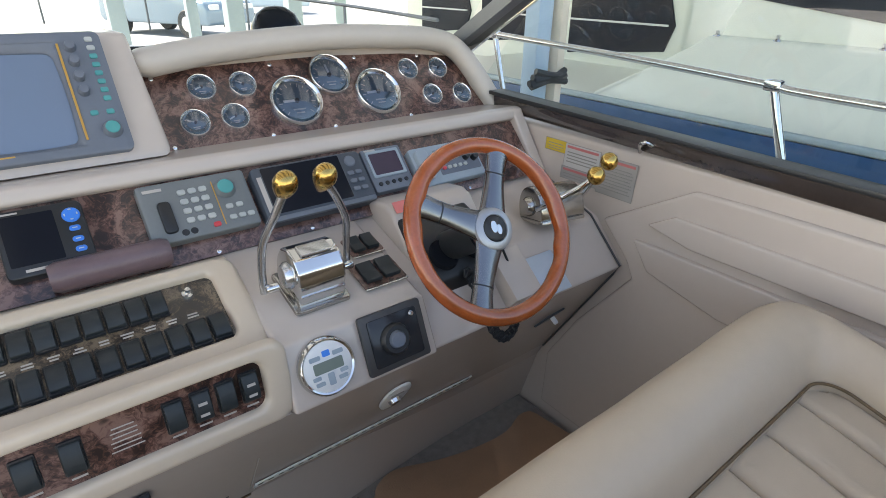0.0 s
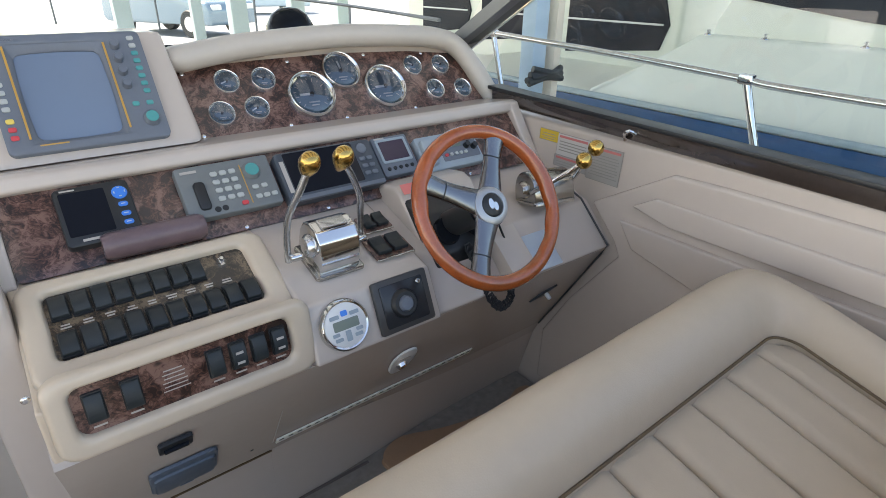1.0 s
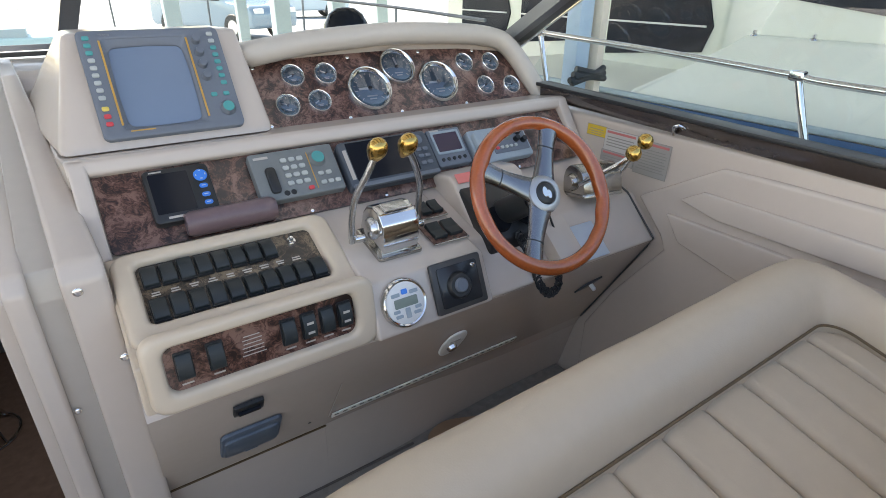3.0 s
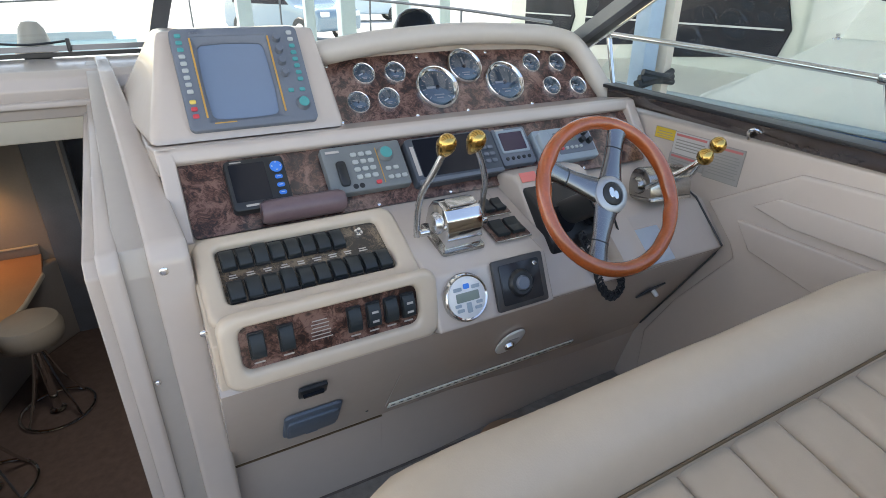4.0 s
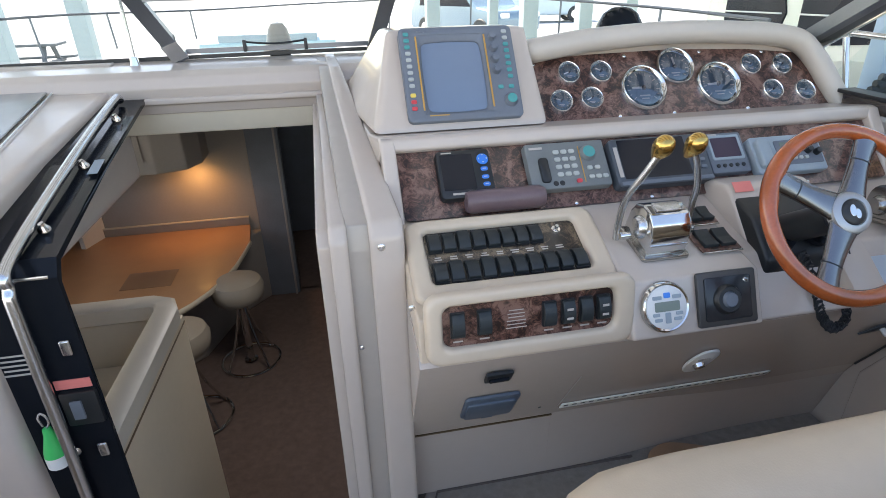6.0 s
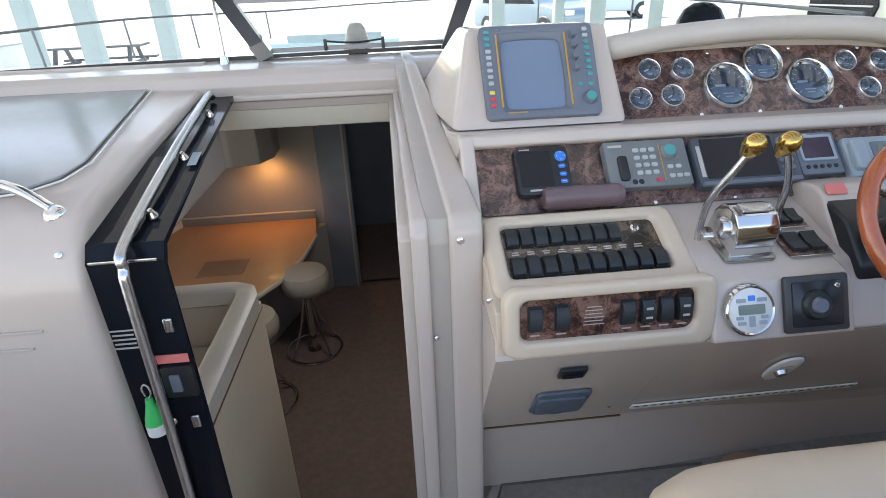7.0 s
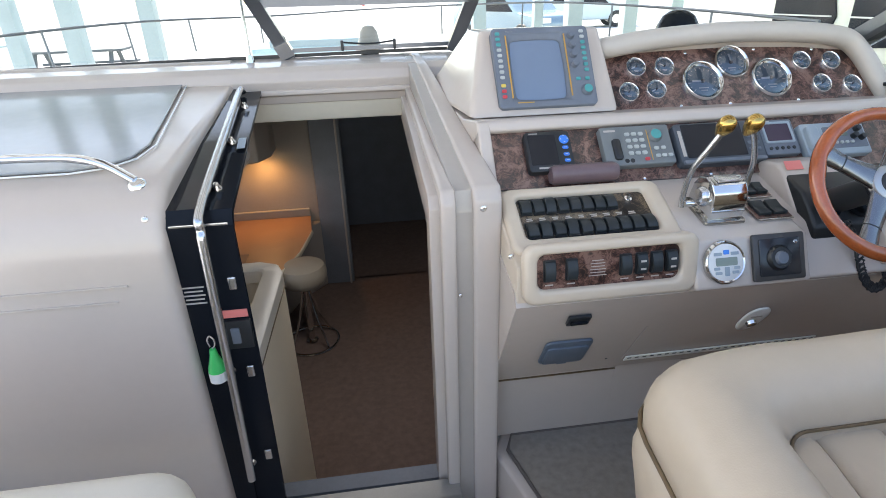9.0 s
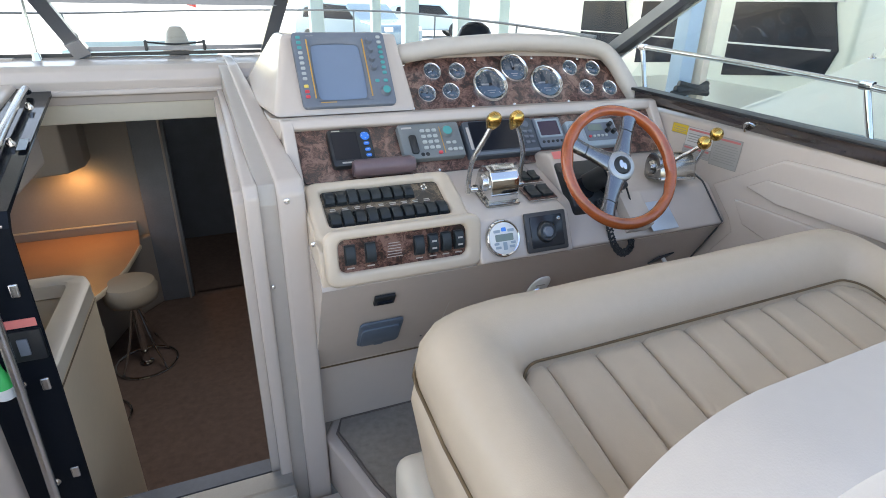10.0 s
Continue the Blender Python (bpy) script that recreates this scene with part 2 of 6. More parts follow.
def prism(pts, x0, x1, r=0.0, seg=3, axis="x", bm=None):
    """A polygon drawn across the axis, run along it from x0 to x1."""
    b = bmesh.new()
    put = {"x": lambda s, p: (s, p[0], p[1]), "y": lambda s, p: (p[0], s, p[1]), "z": lambda s, p: (p[0], p[1], s)}[axis]
    lo = [b.verts.new(put(x0, p)) for p in pts]
    hi = [b.verts.new(put(x1, p)) for p in pts]
    n = len(pts)
    b.faces.new(lo)
    b.faces.new(hi[::-1])
    for i in range(n):
        b.faces.new((lo[i], lo[(i + 1) % n], hi[(i + 1) % n], hi[i]))
    bmesh.ops.recalc_face_normals(b, faces=b.faces)
    if r:
        bmesh.ops.bevel(b, geom=b.edges[:], offset=r, segments=seg, affect="EDGES", profile=0.6)
    return join(bm, b)


def rrect(w, h, r, seg=5, c=(0, 0)):
    out = []
    for cx, cy, a0 in ((w / 2 - r, h / 2 - r, 0), (-w / 2 + r, h / 2 - r, 90), (-w / 2 + r, -h / 2 + r, 180), (w / 2 - r, -h / 2 + r, 270)):
        for i in range(seg + 1):
            a = radians(a0 + 90 * i / seg)
            out.append((c[0] + cx + r * math.cos(a), c[1] + cy + r * math.sin(a)))
    return out


def plate(w, h, d, r, c=(0, 0), z=0.0, bev=0.0, bm=None):
    """A rounded rectangle of thickness d standing on z."""
    return prism_round(rrect(w, h, r, c=c), z, z + d, bev, bm)


def prism_round(pts, z0, z1, bev=0.0, bm=None):
    b = bmesh.new()
    cx, cy = sum(p[0] for p in pts) / len(pts), sum(p[1] for p in pts) / len(pts)
    rings = [(z0, 0.0), (z1 - bev, 0.0)] + ([(z1 - bev * 0.3, bev * 0.3), (z1, bev)] if bev else [])
    vs = []
    for z, inset in rings:
        ring = []
        for x, y in pts:
            dx, dy = x - cx, y - cy
            ln = math.hypot(dx, dy) or 1
            ring.append(b.verts.new((x - dx / ln * inset, y - dy / ln * inset, z)))
        vs.append(ring)
    n = len(pts)
    b.faces.new(vs[0][::-1])
    b.faces.new(vs[-1])
    for a, c in zip(vs, vs[1:]):
        for i in range(n):
            b.faces.new((a[i], a[(i + 1) % n], c[(i + 1) % n], c[i]))
    return join(bm, b)


def ring_plate(outer, inner, d, bev, z=0.0, bm=None):
    """A pillow-edged frame between two outlines with as many points each."""
    b = bmesh.new()
    n = len(outer)

    def mix(k):
        return [(o[0] * (1 - k) + i[0] * k, o[1] * (1 - k) + i[1] * k) for o, i in zip(outer, inner)]
    rows = [(outer, z - 0.0), (outer, z + d - bev), (mix(0.06), z + d - bev * 0.45), (mix(0.16), z + d - bev * 0.1), (mix(0.3), z + d), (mix(0.7), z + d),
            (mix(0.84), z + d - bev * 0.1), (mix(0.94), z + d - bev * 0.45), (inner, z + d - bev), (inner, z)]
    vs = [[b.verts.new((x, y, zz)) for x, y in pts] for pts, zz in rows]
    for a, c in zip(vs, vs[1:] + vs[:1]):
        for i in range(n):
            b.faces.new((a[i], a[(i + 1) % n], c[(i + 1) % n], c[i]))
    return join(bm, b)


def lathe(prof, seg=32, bm=None, m=None):
    """Turn (radius, height) pairs about z."""
    b = bmesh.new()
    rows = []
    for r, z in prof:
        rows.append([b.verts.new((r * math.cos(2 * math.pi * i / seg), r * math.sin(2 * math.pi * i / seg), z)) for i in range(seg)] if r > 1e-6 else [b.verts.new((0, 0, z))])
    for a, c in zip(rows, rows[1:]):
        for i in range(seg):
            j = (i + 1) % seg
            if len(a) == 1 and len(c) == 1:
                continue
            if len(a) == 1:
                b.faces.new((a[0], c[j], c[i]))
            elif len(c) == 1:
                b.faces.new((a[i], a[j], c[0]))
            else:
                b.faces.new((a[i], a[j], c[j], c[i]))
    if m is not None:
        bmesh.ops.transform(b, matrix=m, verts=b.verts)
    return join(bm, b)


def spline(pts, step=6, closed=False):
    """Catmull-Rom through the points."""
    p = [Vector(q) for q in pts]
    n = len(p)
    out = []
    for i in range(n if closed else n - 1):
        a, b, c, d = (p[(i - 1) % n] if closed or i else p[0], p[i], p[(i + 1) % n], p[(i + 2) % n] if closed or i + 2 < n else p[-1])
        for k in range(step):
            t = k / step
            out.append(0.5 * ((2 * b) + (c - a) * t + (2 * a - 5 * b + 4 * c - d) * t * t + (3 * b - a - 3 * c + d) * t ** 3))
    if not closed:
        out.append(p[-1])
    return out


def sweep(path, prof, closed=False, up=(0, 0, 1), bm=None, caps=True):
    """Sweep a closed profile of (side, up) pairs along a path. prof may be a function of the fraction along it."""
    b = bmesh.new()
    n = len(path)
    rows = []
    for i, p in enumerate(path):
        a = path[(i - 1) % n] if closed or i else path[0]
        c = path[(i + 1) % n] if closed or i < n - 1 else path[-1]
        t = (c - a).normalized()
        s = t.cross(Vector(up))
        s = s.normalized() if s.length > 1e-4 else Vector((1, 0, 0))
        u = s.cross(t).normalized()
        pr = prof(i / max(1, n - 1)) if callable(prof) else prof
        rows.append([b.verts.new(p + s * q[0] + u * q[1]) for q in pr])
    k = len(rows[0])
    for a, c in list(zip(rows, rows[1:])) + ([(rows[-1], rows[0])] if closed else []):
        for i in range(k):
            b.faces.new((a[i], a[(i + 1) % k], c[(i + 1) % k], c[i]))
    if caps and not closed:
        b.faces.new(rows[0][::-1])
        b.faces.new(rows[-1])
    return join(bm, b)


def circle(r, seg=12, ry=None):
    return [(r * math.cos(2 * math.pi * i / seg), (ry or r) * math.sin(2 * math.pi * i / seg)) for i in range(seg)]


def tube(pts, r, step=6, seg=12, up=(0, 0, 1), bm=None, closed=False, smooth_path=True):
    return sweep(spline(pts, step, closed) if smooth_path else [Vector(p) for p in pts], circle(r, seg), closed, up, bm)


# Panels of the helm: a point, and the direction up the slope
PLANES = {"G": ((1.374, 1.217), (0.625, 0.781)), "R": ((1.246, 1.17), (0.573, 0.819)), "M": ((1.125, 1.085), (0.689, 0.725)),
          "S": ((0.9, 0.957), (0.901, 0.433)), "L": ((0.75, 0.85), (0.15, 0.989)), "C": ((0.74, 0.865), (0.4, 0.917)),
          "U": ((0.855, 0.634), (-0.522, 0.853)), "T": ((0.83, 0.946), (0.968, 0.25))}


def on(p, u=0.0, v=0.0, h=0.0):
    """The pose on a helm panel: x to starboard, y up the slope, z out of it."""
    (y, z), (a, b) = PLANES[p]
    k = math.hypot(a, b)
    a, b = a / k, b / k
    m = Matrix(((1, 0, 0, 0), (0, a, -b, y), (0, b, a, z), (0, 0, 0, 1)))
    return m @ Matrix.Translation((u, v, h))


# ---- ground and surroundings ----
bm = bmesh.new()
bmesh.ops.create_grid(bm, x_segments=40, y_segments=40, size=600)
tagged(part("ground", bm, GROUND_M, m=pose(0, 0, -1.3)), "pale sunlit concrete yard round the boat", "ground", kind="structure")
tagged(part("quay", rbox(400, 288, 1.2, 0.03, c=(0, 155.5, -0.7)), mat("quay_concrete", (0.42, 0.43, 0.43), 0.85, var=0.16, scale=0.6, bump=0.2, bscale=20)), "pale sunlit concrete quay beyond the bow", "quay", kind="structure")
# unseen boathouse roof, added and cut to length to shape the light
bm = None
for i in range(-4, 4):
    bm = rbox(1.5, 10.3, 0.08, 0.01, c=(1.2 + i * 2.3, 4.15, 5.2), bm=bm)
tagged(part("ceiling", bm, ROOF_M), "unseen boathouse roof, added to shade the boat", "roof", kind="structure")
# unseen translucent strips, added to set how much light passes the roof
bm = None
for i in range(-4, 5):
    bm = rbox(0.84, 10.3, 0.012, 0, c=(0.05 + i * 2.3, 4.15, 5.2), bm=bm)
tagged(part("roof_skylight", bm, SKYLIGHT), "unseen milky strips added to the roof to let light through", "skylight", kind="structure")

# ---- cockpit shell ----
floor = rbox(3.4, 3.2, 0.06, 0.0, c=(-0.3, -0.7, -0.09))
tagged(part("floor", floor, GEL), "beige moulded cockpit floor", "floor", kind="structure")
helm_floor = prism([(-0.19, 0.96), (-0.12, 0.70), (-0.05, 0.45), (-0.02, -0.6), (1.2, -0.6), (1.2, 1.15), (0.2, 1.15), (0.2, 1.04), (-0.15, 1.04)], -0.06, 0.14, 0.012, axis="z")
step = part("platform", helm_floor, GEL)
tagged(step, "raised moulded helm platform with rounded beige edge", "platform", kind="structure")
bm = prism([(-0.145, 0.965), (-0.085, 0.70), (-0.02, 0.45), (0.01, -0.55), (1.19, -0.55), (1.19, 1.14), (0.25, 1.14), (0.25, 1.02), (-0.12, 1.02)], 0.14, 0.150, 0.004, seg=1, axis="z")
carpet = part("helm_carpet", bm, CARPET)
tagged(carpet, "taupe speckled carpet on the helm platform", "carpet")
path = [Vector(p) for p in ((0.0, 0.45, 0.148), (-0.088, 0.70, 0.148), (-0.147, 0.955, 0.148), (-0.12, 1.018, 0.148), (0.5, 1.018, 0.148))]
part("carpet_binding", sweep(path, circle(0.006, 8)), mat("brown_binding", (0.13, 0.105, 0.09), 0.8, var=0.15, scale=40), carpet)
bm = prism_round([(p.x, p.y) for p in spline([(0.53, 0.93, 0), (0.538, 0.99, 0), (0.575, 1.022, 0), (0.64, 1.030, 0), (0.76, 0.985, 0), (0.90, 0.952, 0), (1.02, 0.946, 0), (1.12, 0.975, 0), (1.16, 0.90, 0), (1.15, 0.5, 0), (0.56, 0.5, 0)], 4, True)], 0.151, 0.168, 0.006)
tagged(part("foot_mat", bm, TAN), "tan foot mat with rounded corner on the helm floor", "mat")

# starboard side; the window sill rises towards the bow
SILL_RISE = 0.022
wall_prof = [(1.235, 1.128), (1.195, 1.122), (1.185, 1.0), (1.18, 0.93), (1.185, 0.80), (1.21, 0.57), (1.20, 0.36), (1.195, 0.0), (1.3, 0.0), (1.3, 1.128)]
bm = prism(wall_prof, -1.2, 1.42, 0.012, axis="y")
wall = tagged(part("wall_starboard", bm, GEL), "beige moulded cockpit side liner", "wall", kind="structure")


def wall_x(z):
    return np.interp(z, [0.0, 0.36, 0.57, 0.80, 0.93, 1.0, 1.15], [1.195, 1.20, 1.21, 1.185, 1.18, 1.185, 1.195])


def wall_panel(name, pts, d0, d1, r):
    bm = prism(pts, -d1, -d0, r)
    for v in bm.verts:
        v.co.x += wall_x(v.co.z)
    return part(name, bm, GEL, wall)


wall_panel("raised_panel", [(0.81, 0.935), (0.585, 1.074), (0.45, 1.078), (-1.1, 1.08), (-1.1, 1.0), (-1.1, 0.9), (-1.1, 0.70), (-1.1, 0.20), (0.96, 0.20), (0.96, 0.40), (0.87, 0.57), (0.70, 0.80), (0.72, 0.84)], -0.02, 0.014, 0.010)
wall_panel("raised_panel", [(0.612, 1.005), (0.675, 0.966), (0.56, 0.943), (-1.1, 0.938), (-1.1, 0.998)], -0.01, 0.024, 0.005)
wall_panel("raised_panel", [(0.705, 0.915), (0.655, 0.843), (0.46, 0.80), (-1.1, 0.785), (-1.1, 0.912)], -0.01, 0.024, 0.005)
bm = prism([(1.215, 1.164), (1.183, 1.162), (1.186, 1.121), (1.205, 1.119)], -1.2, 1.28, 0.003, seg=1, axis="y")
for v in bm.verts:
    v.co.z += SILL_RISE * (v.co.y - 0.3)
tagged(part("trim", bm, PANEL_TRIM), "glossy dark reflective trim strip below the side window", "trim", kind="structure")
bm = rbox(0.062, 2.5, 0.012, 0.004, c=(1.2115, 0.05, 1.166))
for v in bm.verts:
    v.co.z += SILL_RISE * (v.co.y - 0.3)
tagged(part("window_gasket", bm, GASKET), "black rubber gasket along the side window", "trim", kind="structure")
bm = rbox(0.30, 4.4, 0.05, 0.015, c=(1.39, 1.0, 1.01))
tagged(part("side_deck", bm, GEL_WHITE), "white side deck outside the window", "deck", kind="structure")
outl = spline([(1.54, -2.4, 0), (1.54, 0.0, 0), (1.54, 2.0, 0), (1.55, 3.1, 0), (1.07, 5.3, 0), (0.62, 6.15, 0), (0.0, 7.2, 0), (-0.5, 7.55, 0), (-1.0, 7.2, 0), (-1.7, 6.1, 0), (-2.1, 5.3, 0), (-2.40, 4.45, 0)], 5)
bm = sweep([p + Vector((0, 0, -0.05)) for p in outl], [(-0.02, -1.24), (0.02, -1.24), (0.02, 1.12), (-0.02, 1.12)])
for v in bm.verts:
    v.co.z = min(v.co.z, 1.02 - 0.075 * max(0.0, v.co.y - 3.4))
tagged(part("hull_side", bm, GEL_WHITE), "white hull side of the boat", "hull", kind="structure")

tagged(part("wall_cockpit_port", rbox(0.10, 3.3, 0.55, 0.03, c=(-2.0, -0.75, 0.16)), GEL), "beige port cockpit side", "wall", kind="structure")
tagged(part("wall_transom", rbox(3.6, 0.10, 0.55, 0.03, c=(-0.3, -2.36, 0.16)), GEL), "beige moulded transom behind the cockpit", "wall", kind="structure")

# ---- helm console ----
helm = thing("helm_console", pose(0.5, 1.0, 0.15), "beige moulded helm console with burl veneer panels", "console")


def pin(parent, ob):
    """Parent an object built in world coordinates."""
    ob.parent = parent
    ob.matrix_parent_inverse = parent.matrix_world.inverted()
    return ob


def hpart(name, bm, material, label="", angle=40):
    return pin(helm, part(name, bm, material, None, label, angle=angle))


FW = 0.21
hpart("kick_panel", prism([(1.04, 0.15), (1.02, 0.15), (1.005, 0.404), (1.04, 0.404)], -0.19, FW), GEL)
# brown strip stands in for the shadow gap along the panel seam
hpart("panel_seam", rbox(0.40, 0.006, 0.004, 0.0, c=(0.012, 1.0050, 0.389)), PIPING)
hpart("lower_body", prism([(1.06, 0.41), (1.0, 0.405), (0.988, 0.41), (0.756, 0.80), (0.775, 0.83), (1.06, 0.90)], -0.192, FW), GEL, angle=15)
hpart("locker_front", prism([(1.06, 0.455), (0.9615, 0.455), (0.756, 0.80), (0.775, 0.83), (1.06, 0.90)], FW, 1.215), GEL, angle=15)
# kick panel leaned back to starboard, a shape added to deepen its shade
bm = bmesh.new()
rows = []
for i in range(25):
    x = FW + (1.205 - FW) * i / 24
    k = min(1.0, i / 18) ** 2 * (3 - 2 * min(1.0, i / 18))
    rows.append([bm.verts.new((x, y, z)) for y, z in ((0.9615, 0.455), (0.988, 0.410), (1.004 + 0.006 * k, 0.404 - 0.045 * k), (1.0203 + 0.045 * k, 0.145), (1.16, 0.145), (1.16, 0.455))])
for a, c in zip(rows, rows[1:]):
    for q in range(6):
        bm.faces.new((a[q], c[q], c[(q + 1) % 6], a[(q + 1) % 6]))
bm.faces.new(rows[0])
bm.faces.new(rows[-1])
hpart("footwell_back", bm, GEL, angle=6)
hpart("pod_body", prism([(1.06, 0.80), (0.762, 0.80), (0.762, 0.81), (0.772, 0.905), (0.83, 0.915), (1.03, 0.998), (1.06, 1.0)], -0.190, 0.258, 0.006), GEL_POD)
hpart("radio_block", prism([(1.06, 0.80), (0.752, 0.803), (0.722, 0.820), (0.774, 0.930), (1.06, 1.004)], 0.25, 0.556, 0.009), GEL)
hpart("wheel_block", prism([(1.06, 0.80), (0.752, 0.803), (0.737, 0.818), (0.84, 0.930), (1.06, 1.0)], 0.548, 1.19, 0.008), GEL)
hpart("backing", prism([(1.05, 0.985), (1.047, 0.995), (1.175, 1.129), (1.20, 1.129), (1.22, 0.95)], -0.20, 1.155, 0.0), GEL)
hpart("veneer_middle", plate(1.315, 0.192, 0.006, 0.012, c=(0.487, -0.022), z=0.0, bm=None), BURL, "polished burl veneer")
bpy.data.objects["veneer_middle"].matrix_basis = on("M")
hood = prism([(1.165, 1.127), (1.148, 1.140), (1.155, 1.163), (1.175, 1.168), (1.32, 1.147), (1.50, 1.16), (1.50, 1.05), (1.20, 1.10)], -0.205, 1.185, 0.007)
for v in hood.verts:
    v.co.x -= max(0.0, v.co.y - 1.11) * 0.085 if v.co.x < 0 else 0.0
hpart("hood", hood, GEL)
hpart("hood_end", prism([(1.04, 0.985), (1.030, 1.0), (1.148, 1.150), (1.155, 1.163), (1.175, 1.168), (1.22, 1.10), (1.10, 0.985)], -0.207, -0.172, 0.007), GEL)
hpart("hood_end", prism([(1.04, 0.985), (1.036, 1.0), (1.148, 1.150), (1.155, 1.163), (1.175, 1.168), (1.22, 1.10), (1.10, 0.985)], 1.148, 1.186, 0.007), GEL)

# near-black bead drawn for the dark of the crevice at the liner
hpart("side_seam", sweep([Vector((wall_x(z) - 0.019, y, z)) for y, z in ((1.06, 1.01), (0.845, 0.936), (0.733, 0.825), (0.752, 0.79), (0.87, 0.60), (0.975, 0.42))], circle(0.003, 8)), INK)

# gauge panel with its padded visor
gp = [(0.246, -0.098), (1.205, -0.098), (1.165, 0.062), (1.12, 0.085), (0.95, 0.105), (0.70, 0.115), (0.45, 0.11), (0.246, 0.10)]
hpart("veneer_upper", prism_round(gp, -0.004, 0.004), BURL, "polished burl veneer")
bpy.data.objects["veneer_upper"].matrix_basis = on("G")
hpart("gauge_backing", prism([(1.31, 1.13), (1.318, 1.142), (1.44, 1.30), (1.46, 1.33), (1.62, 1.25), (1.62, 1.10)], 0.235, 1.20, 0.0), GEL)
vis = [(0.226, 1.412, 1.322), (0.34, 1.42, 1.338), (0.45, 1.425, 1.350), (0.70, 1.43, 1.361), (0.95, 1.425, 1.352), (1.07, 1.42, 1.338), (1.125, 1.405, 1.315), (1.165, 1.375, 1.262), (1.205, 1.325, 1.175), (1.222, 1.30, 1.140)]
vprof = [(-0.022, -0.030), (-0.036, -0.018), (-0.040, 0.0), (-0.034, 0.016), (-0.018, 0.026), (0.01, 0.028), (0.06, 0.022), (0.13, 0.0), (0.15, -0.03), (0.08, -0.04), (0.0, -0.036)]


def vis_prof(k):
    e = min(1, max(0.0, k / 0.04)) ** 0.5
    f = 1.0 if k < 0.62 else max(0.45, 1 - (k - 0.62) * 1.6)
    return [(-x * (f if x > 0 else 1) * (0.4 + 0.6 * e) * 1.0, y * (0.35 + 0.65 * e)) for x, y in vprof]


hpart("visor", sweep(spline(vis, 8), vis_prof), VISOR, "padded beige vinyl visor")

# radar pod
rp = bmesh.new()
pod = [(-0.214, 1.222, 1.160), (0.240, 1.222, 1.160), (0.232, 1.414, 1.390), (-0.150, 1.414, 1.390), (-0.285, 1.80, 1.16), (0.30, 1.75, 1.16), (0.22, 1.62, 1.385), (-0.150, 1.62, 1.385)]
pv = [rp.verts.new(p) for p in pod]
for f in ((0, 1, 2, 3), (4, 7, 6, 5), (0, 3, 7, 4), (1, 5, 6, 2), (3, 2, 6, 7), (0, 4, 5, 1)):
    rp.faces.new([pv[i] for i in f])
bmesh.ops.bevel(rp, geom=rp.edges[:], offset=0.022, segments=4, affect="EDGES", profile=0.6)
hpart("radar_pod", rp, GEL)

# ---- bulkhead pillar, companionway and deck ----
pil = [(0.92, -0.32), (0.922, 1.02), (0.945, 1.052), (1.30, 1.13), (1.84, 1.258), (2.02, 1.284), (2.02, 1.05), (1.05, 0.93), (1.05, -0.32)]
pillar = tagged(part("bulkhead_pillar", prism(pil, -0.262, -0.188, 0.012), GEL), "beige moulded bulkhead pillar beside the companionway", "pillar", kind="structure")
off = [(0.942, -0.32), (0.944, 0.985), (0.958, 1.040), (1.30, 1.124), (1.84, 1.252), (1.98, 1.274)] + pil[6:]
# groove in darker gelcoat, which puts its shading into the colour
part("pillar_groove", prism(off, -0.312, -0.255, 0.004), GEL_TRIM, pillar)
part("pillar_edge", prism([(0.924, -0.32), (0.926, 1.016), (0.949, 1.046), (1.30, 1.094), (1.845, 1.176), (1.90, 1.18)] + pil[6:], -0.345, -0.306, 0.01), GEL, pillar)
off = [(0.965, -0.32), (0.967, 0.99), (0.990, 1.020), (1.30, 1.062), (1.85, 1.140), (1.90, 1.142)] + pil[6:]
part("door_jamb", prism(off, -0.372, -0.340, 0.006), GEL, pillar)
for ob in [pillar] + list(pillar.children):
    for v in ob.data.vertices:
        v.co.x -= max(0.0, v.co.y - 0.96) * (0.085 if v.co.z > 0.95 else 0) * max(0.0, (v.co.x + 0.372) / 0.184)
lint = tagged(part("lintel", prism([(1.84, 1.186), (1.826, 1.180), (1.826, 1.165), (1.84, 1.160), (1.85, 1.13), (1.90, 1.13), (1.90, 1.19)], -0.98, -0.30, 0.004), GEL), "beige moulded lintel over the companionway", "lintel", kind="structure")
part("lintel_board", prism([(1.855, 1.135), (1.87, 1.06), (1.93, 1.06), (1.93, 1.135)], -0.99, -0.345, 0.004), CREAM, lint)
led = [(1.835, 1.185), (1.83, 1.215), (1.845, 1.245), (1.88, 1.262), (2.06, 1.278), (2.10, 1.255), (2.10, 1.12), (1.88, 1.12)]
tagged(part("deck_ledge", prism(led, -2.6, 0.20, 0.006), GEL), "beige moulded ledge below the windscreen", "ledge", kind="structure")
tagged(part("dash_deck", prism([(1.50, 1.165), (2.06, 1.285), (2.10, 1.26), (2.10, 1.12), (1.5, 1.10)], 0.18, 1.25, 0.004), GEL), "beige moulded dashboard top below the windscreen", "ledge", kind="structure")
SHEER = 0.075
